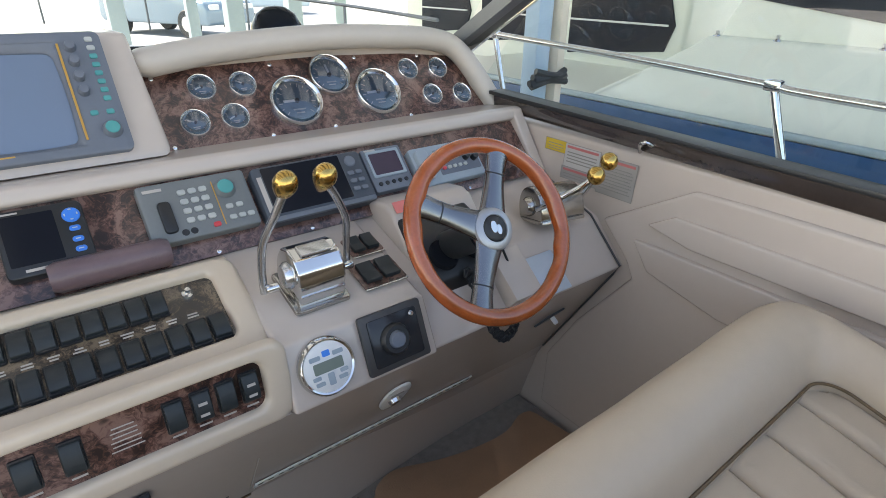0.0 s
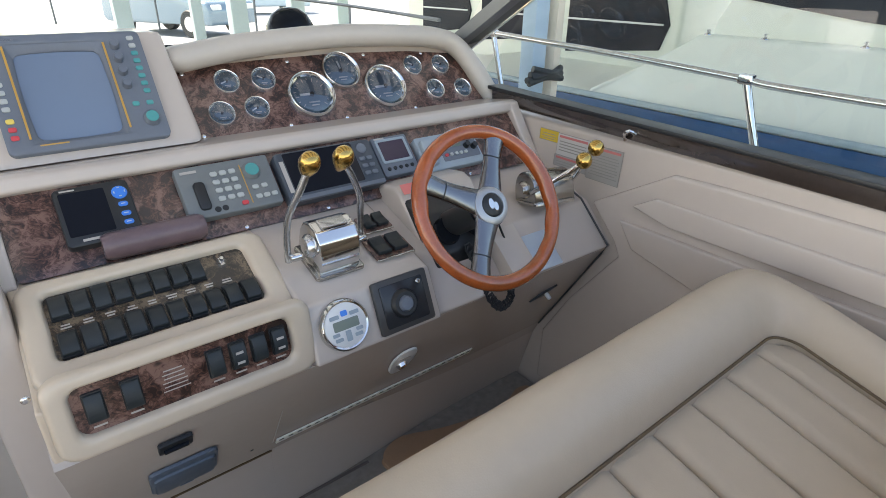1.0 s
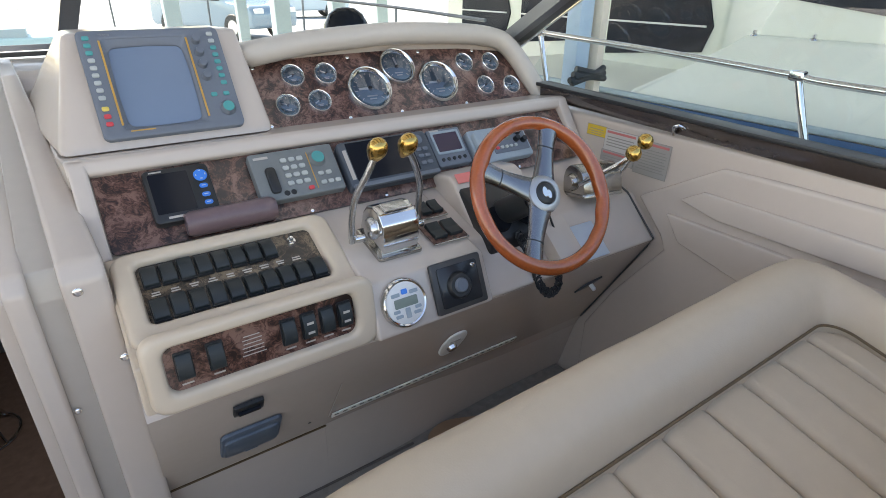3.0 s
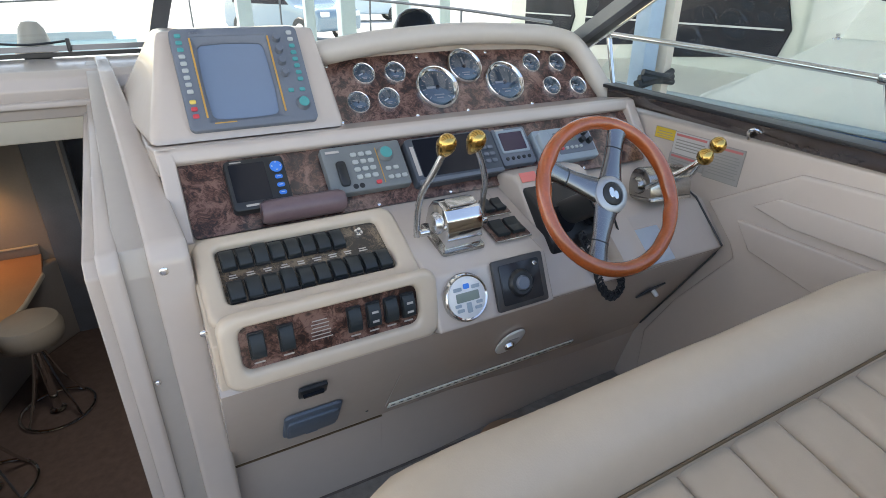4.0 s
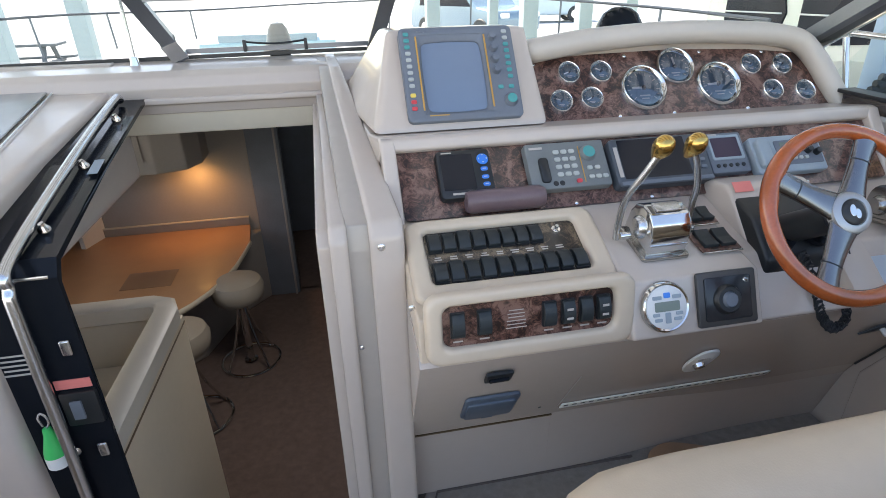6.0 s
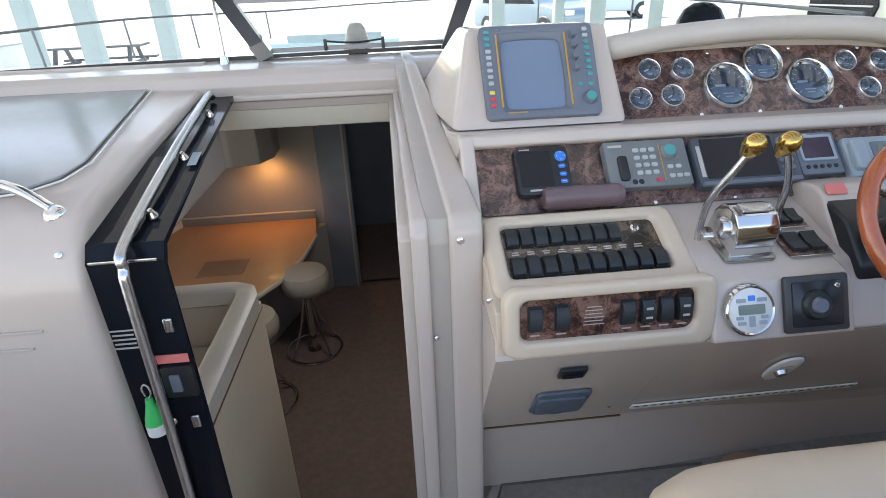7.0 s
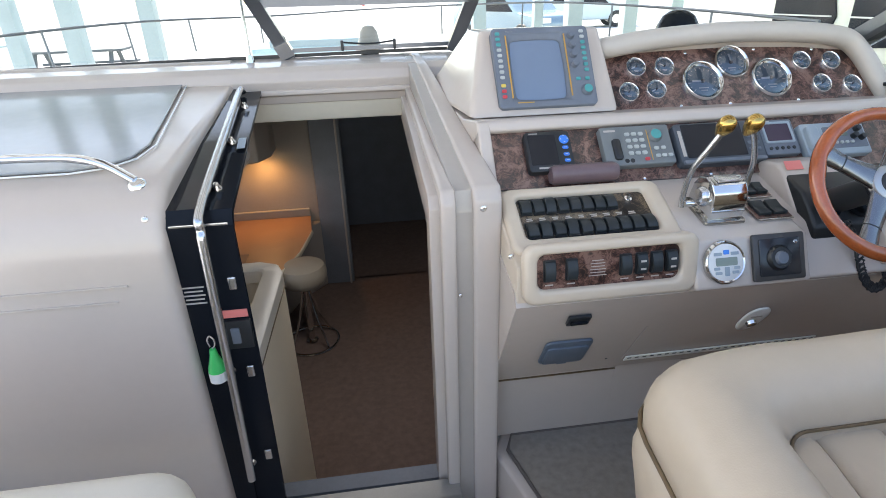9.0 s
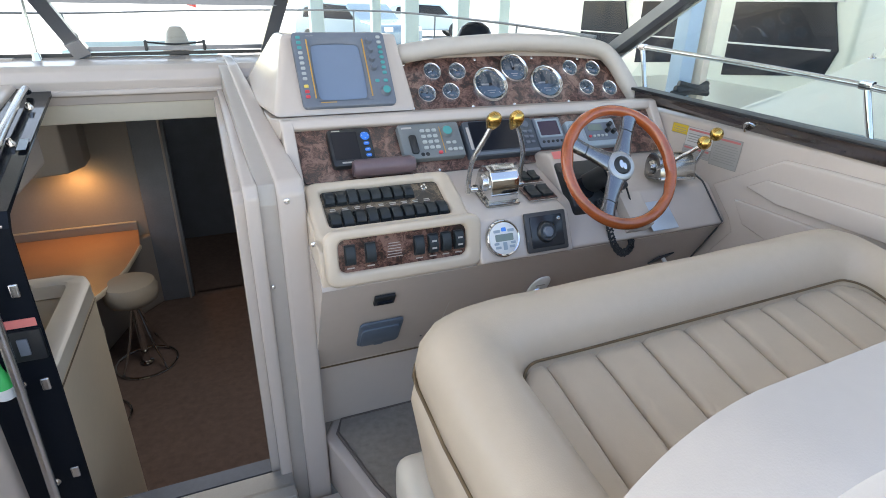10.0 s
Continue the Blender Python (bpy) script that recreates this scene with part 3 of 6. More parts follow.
fd = [[(-2.6, 2.08), (1.2, 2.08), (1.2, 2.4), (-2.61, 2.4)], [(-2.61, 2.4), (-0.85, 2.4), (-0.85, 2.95), (-2.62, 2.95)], [(-0.25, 2.4), (1.2, 2.4), (1.2, 2.95), (-0.25, 2.95)], [(-2.62, 2.95), (1.2, 2.95), (1.0, 5.3), (-2.05, 5.3)], [(-2.05, 5.3), (-1.35, 5.3), (-1.35, 6.1), (-1.65, 6.1)], [(-0.55, 5.3), (1.05, 5.3), (0.62, 6.1), (-0.55, 6.1)],
      [(-1.65, 6.1), (0.62, 6.1), (0.0, 7.2), (-0.5, 7.5), (-1.0, 7.2)]]
bm = None
for piece in fd:
    bm = prism(piece, 1.16, 1.22, 0.0, axis="z", bm=bm)
for v in bm.verts:
    v.co.z -= SHEER * (v.co.y - 2.08)
deck = tagged(part("foredeck", bm, FOREDECK), "white foredeck beyond the windscreen", "deck", kind="structure")
# panes over two unseen hatches, added to let daylight into the cabin
bm = rbox(0.8, 0.8, 0.012, 0, c=(-0.95, 5.7, 1.215), bm=rbox(0.6, 0.55, 0.012, 0, c=(-0.55, 2.675, 1.212)))
for v in bm.verts:
    v.co.z -= SHEER * (v.co.y - 2.08)
hp_ = part("hatch_pane", bm, GLASS_H, deck)
hp_.visible_shadow = False

# port console
con = [(0.872, -0.06), (0.858, 0.20), (0.862, 0.98), (0.885, 1.055), (0.945, 1.108), (1.02, 1.125), (1.85, 1.212), (1.93, 1.2204), (1.93, 0.9), (0.98, 0.9), (0.98, -0.06)]
port = thing("port_console", pose(-1.5, 0.9, -0.06), "beige moulded port console with a glazed top hatch", "console")


pin(port, part("body", prism(con, -2.6, -0.988, 0.03, seg=5), GEL))
bm = prism([(-1.185, 1.885), (-1.17, 1.86), (-1.088, 1.19), (-1.105, 1.10), (-1.15, 1.05), (-1.22, 1.03), (-2.3, 1.03), (-2.3, 1.915), (-1.83, 1.915)], 0.0, 0.006, 0.002, seg=1, axis="z")
for v in bm.verts:
    v.co.z += 1.125 + (v.co.y - 1.02) * 0.1048 + 0.004
pin(port, part("hatch_pane", bm, mat("milky_hatch", (0.33, 0.335, 0.325), 0.12, var=0.08, scale=2, spec=0.22), None, "milky translucent hatch pane"))
path = [(-2.25, 1.926), (-1.85, 1.926), (-1.185, 1.896), (-1.157, 1.868), (-1.072, 1.19), (-1.090, 1.092), (-1.14, 1.036), (-1.22, 1.014), (-2.25, 1.014)]
pin(port, part("hatch_rim", sweep([Vector((x, y, 1.131 + (y - 1.02) * 0.1048)) for x, y in path], circle(0.0024, 6)), GEL_WHITE))
for hx in (-1.62, -1.30):
    pin(port, part("hinge", rbox(0.085, 0.034, 0.012, 0.004, c=(hx, 1.912 - (hx + 1.62) * 0.05, 1.2300)), STEEL))
pin(port, part("top_moulding", prism([(1.93, 1.225), (1.93, 1.245), (2.0, 1.28), (2.04, 1.28), (2.04, 1.2)], -2.6, -1.02, 0.006), GEL))
for z0, z1, x1 in ((0.895, 0.900, -1.09), (0.855, 0.860, -1.12)):
    pin(port, part("moulded_line", rbox(1.3, 0.008, 0.006, 0.002, c=(x1 - 0.65, 0.8605, (z0 + z1) / 2)), GEL))
rail = thing("grab_rail", pose(-1.3, 1.0, 1.12), "curved chrome grab rail on the port console", "rail")
pin(rail, part("bar", tube([(-1.9, 1.03, 1.165), (-1.5, 1.03, 1.170), (-1.25, 1.025, 1.168), (-1.14, 1.0, 1.155), (-1.055, 0.962, 1.118)], 0.0105, 8), CHROME))
pin(rail, part("foot", lathe([(0.0, 0.0), (0.022, 0.0), (0.020, 0.006), (0.013, 0.012), (0.0, 0.012)], 20, m=pose(-1.052, 0.958, 1.108, 30)), CHROME))


def screw(m, r=0.006):
    return tagged(part("screw", lathe([(0, 0.0025), (r * 0.5, 0.0024), (r * 0.85, 0.0016), (r, 0.0), (r, -0.002), (0, -0.002)], 12), BEZEL, m=m), "small chrome screw head in the moulding", "screw", "console screws")


screw(pose(-1.025, 0.884, 1.05, 55), 0.008)
screw(pose(-0.238, 0.921, 1.0, 90), 0.009)
screw(pose(-0.298, 0.938, 0.745, 90), 0.007)
screw(pose(-0.196, 0.800, 0.918, 90), 0.007)
for u in (-0.155, 0.08, 0.28, 0.47, 0.66, 0.84, 1.0, 1.12):
    screw(on("M", u, 0.064, 0.006), 0.006)
for u in (0.25, 0.45, 0.9):
    screw(on("M", u, -0.112, 0.006), 0.005)
for u, v in ((0.262, 0.086), (0.262, -0.086), (0.545, 0.1), (0.79, 0.103), (1.0, 0.094), (1.135, 0.058), (0.49, -0.09), (0.66, -0.09), (0.90, -0.09), (1.185, -0.088)):
    screw(on("G", u, v, 0.004), 0.006)


# ---- gauges ----
def gauge(u, v, r, needle, marks):
    g = thing("gauge", on("G", u, v, 0.004), "round chrome-rimmed gauge with dark dial in burl panel", "gauge", "dashboard gauges")
    hz = 0.017 * min(1, r / 0.056)
    part("bezel", lathe([(r * 0.84, 0.0), (r * 0.84, hz * 0.34), (r * 0.89, hz * 0.55), (r * 0.95, hz * 0.92), (r * 0.99, hz), (r * 1.03, hz * 0.85), (r * 1.06, hz * 0.4), (r * 1.07, 0.0)], 48), BEZEL if r < 0.05 else CHROME, g)
    part("dial", lathe([(0, 0.0045), (r * 0.86, 0.0045), (r * 0.86, 0.0), (0, 0.0)], 40), DIAL, g)
    bm = None
    for i in range(marks):
        a = radians(225 - 270 * i / (marks - 1))
        ln = r * (0.16 if i % 2 == 0 else 0.09)
        c = r * 0.76 - ln / 2
        bm = rbox(ln, r * 0.03, 0.0006, 0, c=(c * math.cos(a), c * math.sin(a), 0.0052), rot=pose(0, 0, 0, 0, 0, math.degrees(a)), bm=bm)
    bm = rbox(r * 0.5, r * 0.06, 0.0006, 0, c=(0, -r * 0.36, 0.0052), bm=bm)
    bm = rbox(r * 0.34, r * 0.05, 0.0006, 0, c=(0, -r * 0.50, 0.0052), bm=bm)
    part("marking", bm, MARK, g, smooth=False)
    a = radians(needle)
    bm = rbox(r * 0.60, r * 0.10, 0.0012, 0, c=(r * 0.25 * math.cos(a), r * 0.25 * math.sin(a), 0.0075), rot=pose(0, 0, 0, 0, 0, needle))
    part("needle", bm, WHITE, g, smooth=False)
    lens = part("lens", lathe([(0, 0.013 + r * 0.12), (r * 0.25, 0.0125 + r * 0.112), (r * 0.5, 0.012 + r * 0.085), (r * 0.7, 0.0115 + r * 0.045), (r * 0.83, hz * 0.6 + 0.001)], 32), LENS, g, "domed clear glass")
    lens.visible_shadow = False
    part("cap", lathe([(0, 0.0105), (r * 0.09, 0.0100), (r * 0.11, 0.0065), (r * 0.11, 0.0045), (0, 0.0045)], 16), BLACK, g)
    return g


SMALL, BIG = 0.032, 0.066
for u, v, r, nd in ((0.362, 0.053, SMALL, 200), (0.459, 0.051, SMALL, 150), (0.322, -0.034, SMALL, 160), (0.415, -0.03, SMALL, 205), (0.578, -0.009, BIG, 180), (0.693, 0.054, 0.056, 95), (0.82, -0.009, BIG, 182),
                    (0.946, 0.051, SMALL, 150), (1.053, 0.046, SMALL, 160), (0.997, -0.037, SMALL, 200), (1.106, -0.045, SMALL, 170)):
    gauge(u, v, r, nd, 9 if r < 0.05 else 15)


# ---- electronics ----
def keys(bm, pts, w, h, d=0.004, z=0.0, r=None):
    for x, y in pts:
        bm = plate(w, h, d, r or min(w, h) * 0.35, c=(x, y), z=z, bev=0.001, bm=bm)
    return bm


rad = thing("radar_display", on("R", 0.024, 0.131, -0.004), "grey marine radar display with blank blue-grey tube screen", "display")
def dense(pts, k=6, barrel=0.0):
    """Points added along an outline, its sides bulged by barrel."""
    out = [(a[0] + (c[0] - a[0]) * i / k, a[1] + (c[1] - a[1]) * i / k) for a, c in zip(pts, pts[1:] + pts[:1]) for i in range(k)]
    cx, cy = sum(p[0] for p in pts) / len(pts), sum(p[1] for p in pts) / len(pts)
    hw, hh = max(p[0] - cx for p in pts), max(p[1] - cy for p in pts)
    return [(x + barrel * (x - cx) / hw * (1 - ((y - cy) / hh) ** 2), y + barrel * (y - cy) / hh * (1 - ((x - cx) / hw) ** 2)) for x, y in out]


RIM, TUBE = dense(rrect(0.172, 0.214, 0.006, c=(-0.017, -0.001))), dense(rrect(0.152, 0.186, 0.012, c=(-0.017, -0.005)), barrel=0.004)
part("case", ring_plate(dense(rrect(0.298, 0.256, 0.014)), RIM, 0.031, 0.003), UNIT, rad)
bm = bmesh.new()
rings = [[bm.verts.new((x, y, z)) for x, y in pts] for pts, z in ((RIM, 0.0285), ([(a[0] * 0.25 + c[0] * 0.75, a[1] * 0.25 + c[1] * 0.75) for a, c in zip(RIM, TUBE)], 0.0240), (TUBE, 0.0198), (TUBE, 0.002), (RIM, 0.002))]
for a, c in zip(rings, rings[1:] + rings[:1]):
    for i in range(len(a)):
        bm.faces.new((a[i], a[(i + 1) % len(a)], c[(i + 1) % len(a)], c[i]))
part("funnel", bm, UNIT, rad)
bm = bmesh.new()
bmesh.ops.create_grid(bm, x_segments=16, y_segments=16, size=0.5)
for v in bm.verts:
    v.co = (v.co.x * 0.166 - 0.017, v.co.y * 0.200 - 0.005, 0.0170 + 0.0018 * (1 - (2 * v.co.x) ** 2) * (1 - (2 * v.co.y) ** 2))
part("tube_screen", bm, SCREEN_CRT, rad, "curved glass with its reflection in the blue-grey colour")
for x in (-0.107, 0.073):
    part("gold_stripe", rbox(0.004, 0.20, 0.0015, 0, c=(x, 0.002, 0.0312)), ORANGE, rad, smooth=False)
for i in range(4):
    part("knob", lathe([(0, 0.016), (0.008, 0.016), (0.0095, 0.013), (0.010, 0.0), (0, 0)], 16), UNIT, rad, m=pose(0.093, 0.092 - i * 0.031, 0.030))
for i in range(8):
    part("key", keys(None, [(0.128, 0.108 - i * 0.018)], 0.014, 0.010), KEY_TEAL if i > 1 else KEY_GREY, rad, m=pose(0, 0, 0.030))
for i in range(12):
    mt = KEY_TEAL if i < 3 else KEY_GREY if i < 9 else KEY_YEL if i == 9 else KEY_RED
    part("key", keys(None, [(-0.131, 0.108 - i * 0.0175 - (0.008 if i > 8 else 0))], 0.014, 0.010), mt, rad, m=pose(0, 0, 0.030))
for x in (0.098, 0.126):
    part("key", keys(None, [(x, -0.046)], 0.014, 0.010), KEY_TEAL, rad, m=pose(0, 0, 0.030))
part("round_knob", lathe([(0, 0.014), (0.013, 0.014), (0.016, 0.010), (0.018, 0.0), (0, 0)], 24), UNIT, rad, m=pose(0.120, -0.083, 0.030))
part("knob_cap", lathe([(0, 0.003), (0.012, 0.002), (0.013, 0), (0, 0)], 24), KEY_TEAL, rad, m=pose(0.120, -0.083, 0.0435))
part("badge", rbox(0.022, 0.005, 0.001, 0, c=(-0.094, 0.115, 0.0305)), MARK, rad, smooth=False)
part("badge", rbox(0.05, 0.003, 0.001, 0, c=(-0.070, -0.113, 0.0305)), ORANGE, rad, smooth=False)

nav = thing("navigation_display", on("M", -0.015, -0.0185, 0.006), "small black navigation display with glowing blue keys", "display")
part("case", plate(0.132, 0.125, 0.022, 0.010, bev=0.006), BLACK, nav)
part("screen", plate(0.078, 0.092, 0.001, 0.003, c=(-0.018, 0.004), z=0.022), SCREEN, nav)
part("badge", rbox(0.034, 0.005, 0.0008, 0, c=(-0.022, -0.052, 0.0225)), MARK, nav, smooth=False)
part("badge", rbox(0.025, 0.003, 0.0008, 0, c=(-0.04, 0.055, 0.0225)), MARK, nav, smooth=False)
part("round_key", lathe([(0, 0.004), (0.013, 0.003), (0.015, 0.0), (0, 0)], 24), KEY_BLUE, nav, m=pose(0.046, 0.034, 0.021))
for y in (0.008, -0.013, -0.032):
    part("key", keys(None, [(0.046, y)], 0.0175, 0.0105, z=0.020, r=0.005), KEY_BLUE, nav)

for a in range(0, 360, 90):
    part("symbol", rbox(0.0045, 0.0022, 0.0006, 0, c=(0.046 + 0.0095 * math.cos(radians(a)), 0.034 + 0.0095 * math.sin(radians(a)), 0.0252), rot=pose(0, 0, 0, 0, 0, a + 90)), LABEL_W, nav, smooth=False)
for y in (0.008, -0.013, -0.032):
    part("symbol", rbox(0.008, 0.0018, 0.0006, 0, c=(0.046, y, 0.0244)), LABEL_W, nav, smooth=False)

ap = thing("autopilot_control", on("M", 0.242, -0.018, 0.006), "grey autopilot control with round teal dial and keypad", "control unit")
part("case", plate(0.206, 0.124, 0.024, 0.006, bev=0.005), UNIT_GREY, ap)
part("handset_slot", plate(0.024, 0.066, 0.008, 0.008, c=(-0.064, -0.012), z=0.023, bev=0.004), BLACK, ap)
part("dial", lathe([(0, 0.011), (0.016, 0.011), (0.019, 0.007), (0.021, 0), (0, 0)], 24), UNIT_GREY, ap, m=pose(0.056, 0.026, 0.024))
part("dial_cap", lathe([(0, 0.002), (0.0145, 0.0015), (0.0155, 0), (0, 0)], 24), KEY_TEAL, ap, m=pose(0.056, 0.026, 0.035))
for j in range(4):
    for i in range(3):
        part("key", keys(None, [(-0.026 + i * 0.020, 0.034 - j * 0.020)], 0.015, 0.011), KEY_GREY, ap, m=pose(0, 0, 0.0235))
for x, y in ((0.052, -0.014), (0.072, -0.014), (0.052, -0.038), (0.070, -0.038), (0.088, -0.038)):
    part("key", keys(None, [(x, y)], 0.014, 0.010), KEY_GREY, ap, m=pose(0, 0, 0.0235))
part("key", keys(None, [(0.018, -0.046)], 0.014, 0.010), KEY_RED, ap, m=pose(0, 0, 0.0235))
for x in (-0.042, -0.026):
    part("socket", lathe([(0, 0.001), (0.006, 0.001), (0.007, 0), (0, 0)], 12), BLACK, ap, m=pose(x, -0.048, 0.024))
part("gold_stripe", rbox(0.002, 0.096, 0.001, 0, c=(0.034, -0.002, 0.0244)), ORANGE, ap, smooth=False)
part("badge", rbox(0.034, 0.006, 0.0008, 0, c=(-0.075, 0.048, 0.0244)), MARK, ap, smooth=False)

cp = thing("chartplotter", on("M", 0.486, -0.027, 0.006), "black chartplotter with dark screen and side keys", "display")
part("case", plate(0.262, 0.130, 0.030, 0.012, bev=0.008), mat("slate_case", (0.055, 0.068, 0.085), 0.4, var=0.06), cp)
part("lip", rbox(0.25, 0.012, 0.012, 0.004, c=(0, -0.060, 0.030)), UNIT, cp)
part("screen", plate(0.182, 0.106, 0.001, 0.003, c=(-0.018, 0.006), z=0.030), SCREEN, cp)
part("rocker_key", lathe([(0, 0.004), (0.012, 0.003), (0.014, 0), (0, 0)], 20), UNIT, cp, m=pose(0.098, 0.040, 0.030))
for i in range(3):
    for x in (0.088, 0.108):
        part("key", keys(None, [(x, 0.010 - i * 0.020)], 0.016, 0.010, z=0.0295), UNIT, cp)
part("badge", rbox(0.010, 0.082, 0.0008, 0, c=(-0.117, 0.0, 0.0305)), MARK, cp, smooth=False)

sd = thing("depth_display", on("M", 0.679, -0.0185, 0.006), "small grey depth display with dark purple screen", "display")
part("case", plate(0.110, 0.114, 0.020, 0.006, bev=0.004), UNIT, sd)
part("screen", plate(0.078, 0.056, 0.001, 0.003, c=(0, 0.014), z=0.020), SCREEN_P, sd)
part("bezel", ring_plate(rrect(0.092, 0.070, 0.005, c=(0, 0.014)), rrect(0.078, 0.056, 0.003, c=(0, 0.014)), 0.004, 0.001, z=0.019), UNIT_LIGHT, sd)
for i in range(5):
    part("key", lathe([(0, 0.003), (0.005, 0.0025), (0.006, 0), (0, 0)], 12), BLACK, sd, m=pose(-0.036 + i * 0.018, -0.037, 0.0195))
part("badge", rbox(0.03, 0.004, 0.0008, 0, c=(-0.03, 0.052, 0.0205)), MARK, sd, smooth=False)

vr = thing("radio_unit", on("M", 0.852, -0.037, 0.006), "pale blue-grey marine radio with knobs and handset", "radio")
part("case", plate(0.206, 0.106, 0.024, 0.008, bev=0.005), UNIT_LIGHT, vr)
part("face", plate(0.130, 0.070, 0.002, 0.004, c=(0.03, 0.002), z=0.0235), UNIT, vr)
part("lcd", plate(0.060, 0.026, 0.001, 0.002, c=(0.010, 0.018), z=0.0255), LCD, vr)
for i in range(5):
    part("key", keys(None, [(-0.022 + i * 0.017, -0.016)], 0.011, 0.009), KEY_RED if i == 0 else KEY_GREY, vr, m=pose(0, 0, 0.0255))
for x, y in ((0.072, 0.024), (0.080, -0.004), (0.056, 0.002)):
    part("knob", lathe([(0, 0.016), (0.008, 0.016), (0.0095, 0.0), (0, 0)], 16), BLACK, vr, m=pose(x, y, 0.024))
part("speaker_handset", plate(0.036, 0.080, 0.018, 0.010, c=(-0.078, 0.0), z=0.023, bev=0.008), UNIT_LIGHT, vr)

pad = thing("wrist_grip", on("M", 0.068, -0.093, 0.004), "plum leather padded hand grip below the displays", "grip")
bm = sweep([Vector((-0.095 + 0.19 * i / 16, 0, 0.022)) for i in range(17)], lambda k: [(x * (1 if 0.06 < k < 0.94 else 0.82), y * (1 if 0.06 < k < 0.94 else 0.8)) for x, y in circle(0.027, 16, 0.030)])
part("pad", bm, LEATHER, pad, smooth=True)

# ---- switch pod ----
pod_thing = thing("switch_panel", on("S", 0.03, 0.012, 0.0), "beige framed burl panel with two rows of black rocker switches", "switch panel")
part("frame", ring_plate(rrect(0.444, 0.222, 0.030, c=(0.008, -0.003)), rrect(0.352, 0.144, 0.014, c=(0.003, 0.004)), 0.028, 0.014, z=-0.015), GEL_POD, pod_thing)
part("veneer", plate(0.36, 0.150, 0.004, 0.010, c=(0.003, 0.004), z=-0.006), BURL_DARK, pod_thing)


def rocker(parent, x, y, w, h, up, mk=False):
    bm = plate(w, h, 0.004, 0.003, bm=None)
    o = part("switch", bm, BLACK, parent, m=pose(x, y, -0.002))
    lean = 0.0022 if up else -0.003
    prof = [(-h * 0.44, 0.0)] + [(h * 0.44 * q, 0.0125 - 0.0075 * abs(q) ** 2.4 - lean * q) for q in (-1, -0.85, -0.6, -0.3, 0, 0.3, 0.6, 0.85, 1)] + [(h * 0.44, 0.0)]
    part("rocker", prism(prof, -w * 0.42, w * 0.42, 0.0008, seg=1), RUBBER, o, m=pose(0, 0, 0.0035))
    if mk:
        for yy in (h * 0.16, -h * 0.2):
            part("symbol", rbox(w * 0.45, h * 0.09, 0.0008, 0, c=(0, yy, 0.0158)), MARK, o, smooth=False)
    return o


for i in range(8):
    rocker(pod_thing, -0.152 + i * 0.033, 0.044, 0.0310, 0.054, i != 2)
for i in range(10):
    rocker(pod_thing, -0.152 + i * 0.0345, -0.036, 0.0315, 0.054, i not in (1, 3))
part("key_switch", lathe([(0, 0.016), (0.004, 0.016), (0.005, 0.006), (0.010, 0.005), (0.011, 0), (0, 0)], 20), CHROME, pod_thing, m=pose(0.132, 0.050, -0.002))
rng = random.Random(3)
for i in range(9):
    for j in range(2):
        part("legend", rbox(rng.uniform(0.012, 0.02), 0.0028, 0.0006, 0, c=(-0.150 + i * 0.0345, 0.006 - j * 0.006, -0.0017)), MARK, pod_thing, smooth=False)

low = thing("rocker_panel", on("L", 0.034, 0.042, 0.0), "beige framed lower burl panel with black rocker switches", "switch panel")
part("frame", ring_plate(rrect(0.438, 0.150, 0.030, c=(0.006, -0.006)), rrect(0.356, 0.088, 0.020), 0.024, 0.012, z=-0.012), GEL_POD, low)
part("veneer", plate(0.364, 0.096, 0.004, 0.016, z=-0.006), BURL, low)
for x, mk in ((-0.148, False), (-0.094, False), (0.040, False), (0.080, True), (0.118, False), (0.156, True)):
    rocker(low, x, 0.002, 0.030, 0.054, True, mk)
    part("legend", rbox(0.02, 0.003, 0.0006, 0, c=(x, -0.034, -0.0017)), MARK, low, smooth=False)
for i in range(6):
    part("legend", rbox(0.05 - 0.006 * (i % 2) - (0.02 if i == 0 else 0.004 * ((i * 7) % 5)), 0.0018, 0.0006, 0, c=(-0.028, 0.018 - i * 0.0075, -0.0017)), MARK, low, smooth=False)

cd = thing("stereo_remote", on("C", 0.322, 0.017, 0.0), "round white stereo remote with small display", "remote control")
part("body", lathe([(0, 0.014), (0.042, 0.014), (0.047, 0.011), (0.050, 0.0), (0, 0)], 40), WHITE, cd)
part("rim", lathe([(0.0455, 0.012), (0.049, 0.014), (0.053, 0.009), (0.054, 0.0), (0.0455, 0.0)], 40), CHROME, cd)
part("lcd", plate(0.056, 0.020, 0.001, 0.003, c=(0, 0.002), z=0.0142), LCD, cd)
for x, y, w, h in ((-0.022, 0.021, 0.020, 0.008), (0.0, 0.025, 0.014, 0.011), (0.022, 0.021, 0.020, 0.008), (-0.026, -0.014, 0.015, 0.007), (0.026, -0.014, 0.015, 0.007), (-0.022, -0.025, 0.017, 0.007), (0.022, -0.025, 0.017, 0.007), (0.0, -0.022, 0.012, 0.022)):
    part("button", plate(w, h, 0.002, 0.002, c=(x, y), z=0.0138), KEY_BLUE if (w, h) == (0.014, 0.011) else UNIT_LIGHT, cd)

hp = thing("spotlight_control", on("C", 0.466, 0.019, 0.0), "square black control panel with round knob", "control unit")
part("plate", plate(0.138, 0.116, 0.008, 0.006, bev=0.003), mat("charcoal_plastic", (0.055, 0.052, 0.050), 0.4, var=0.1, scale=20), hp)
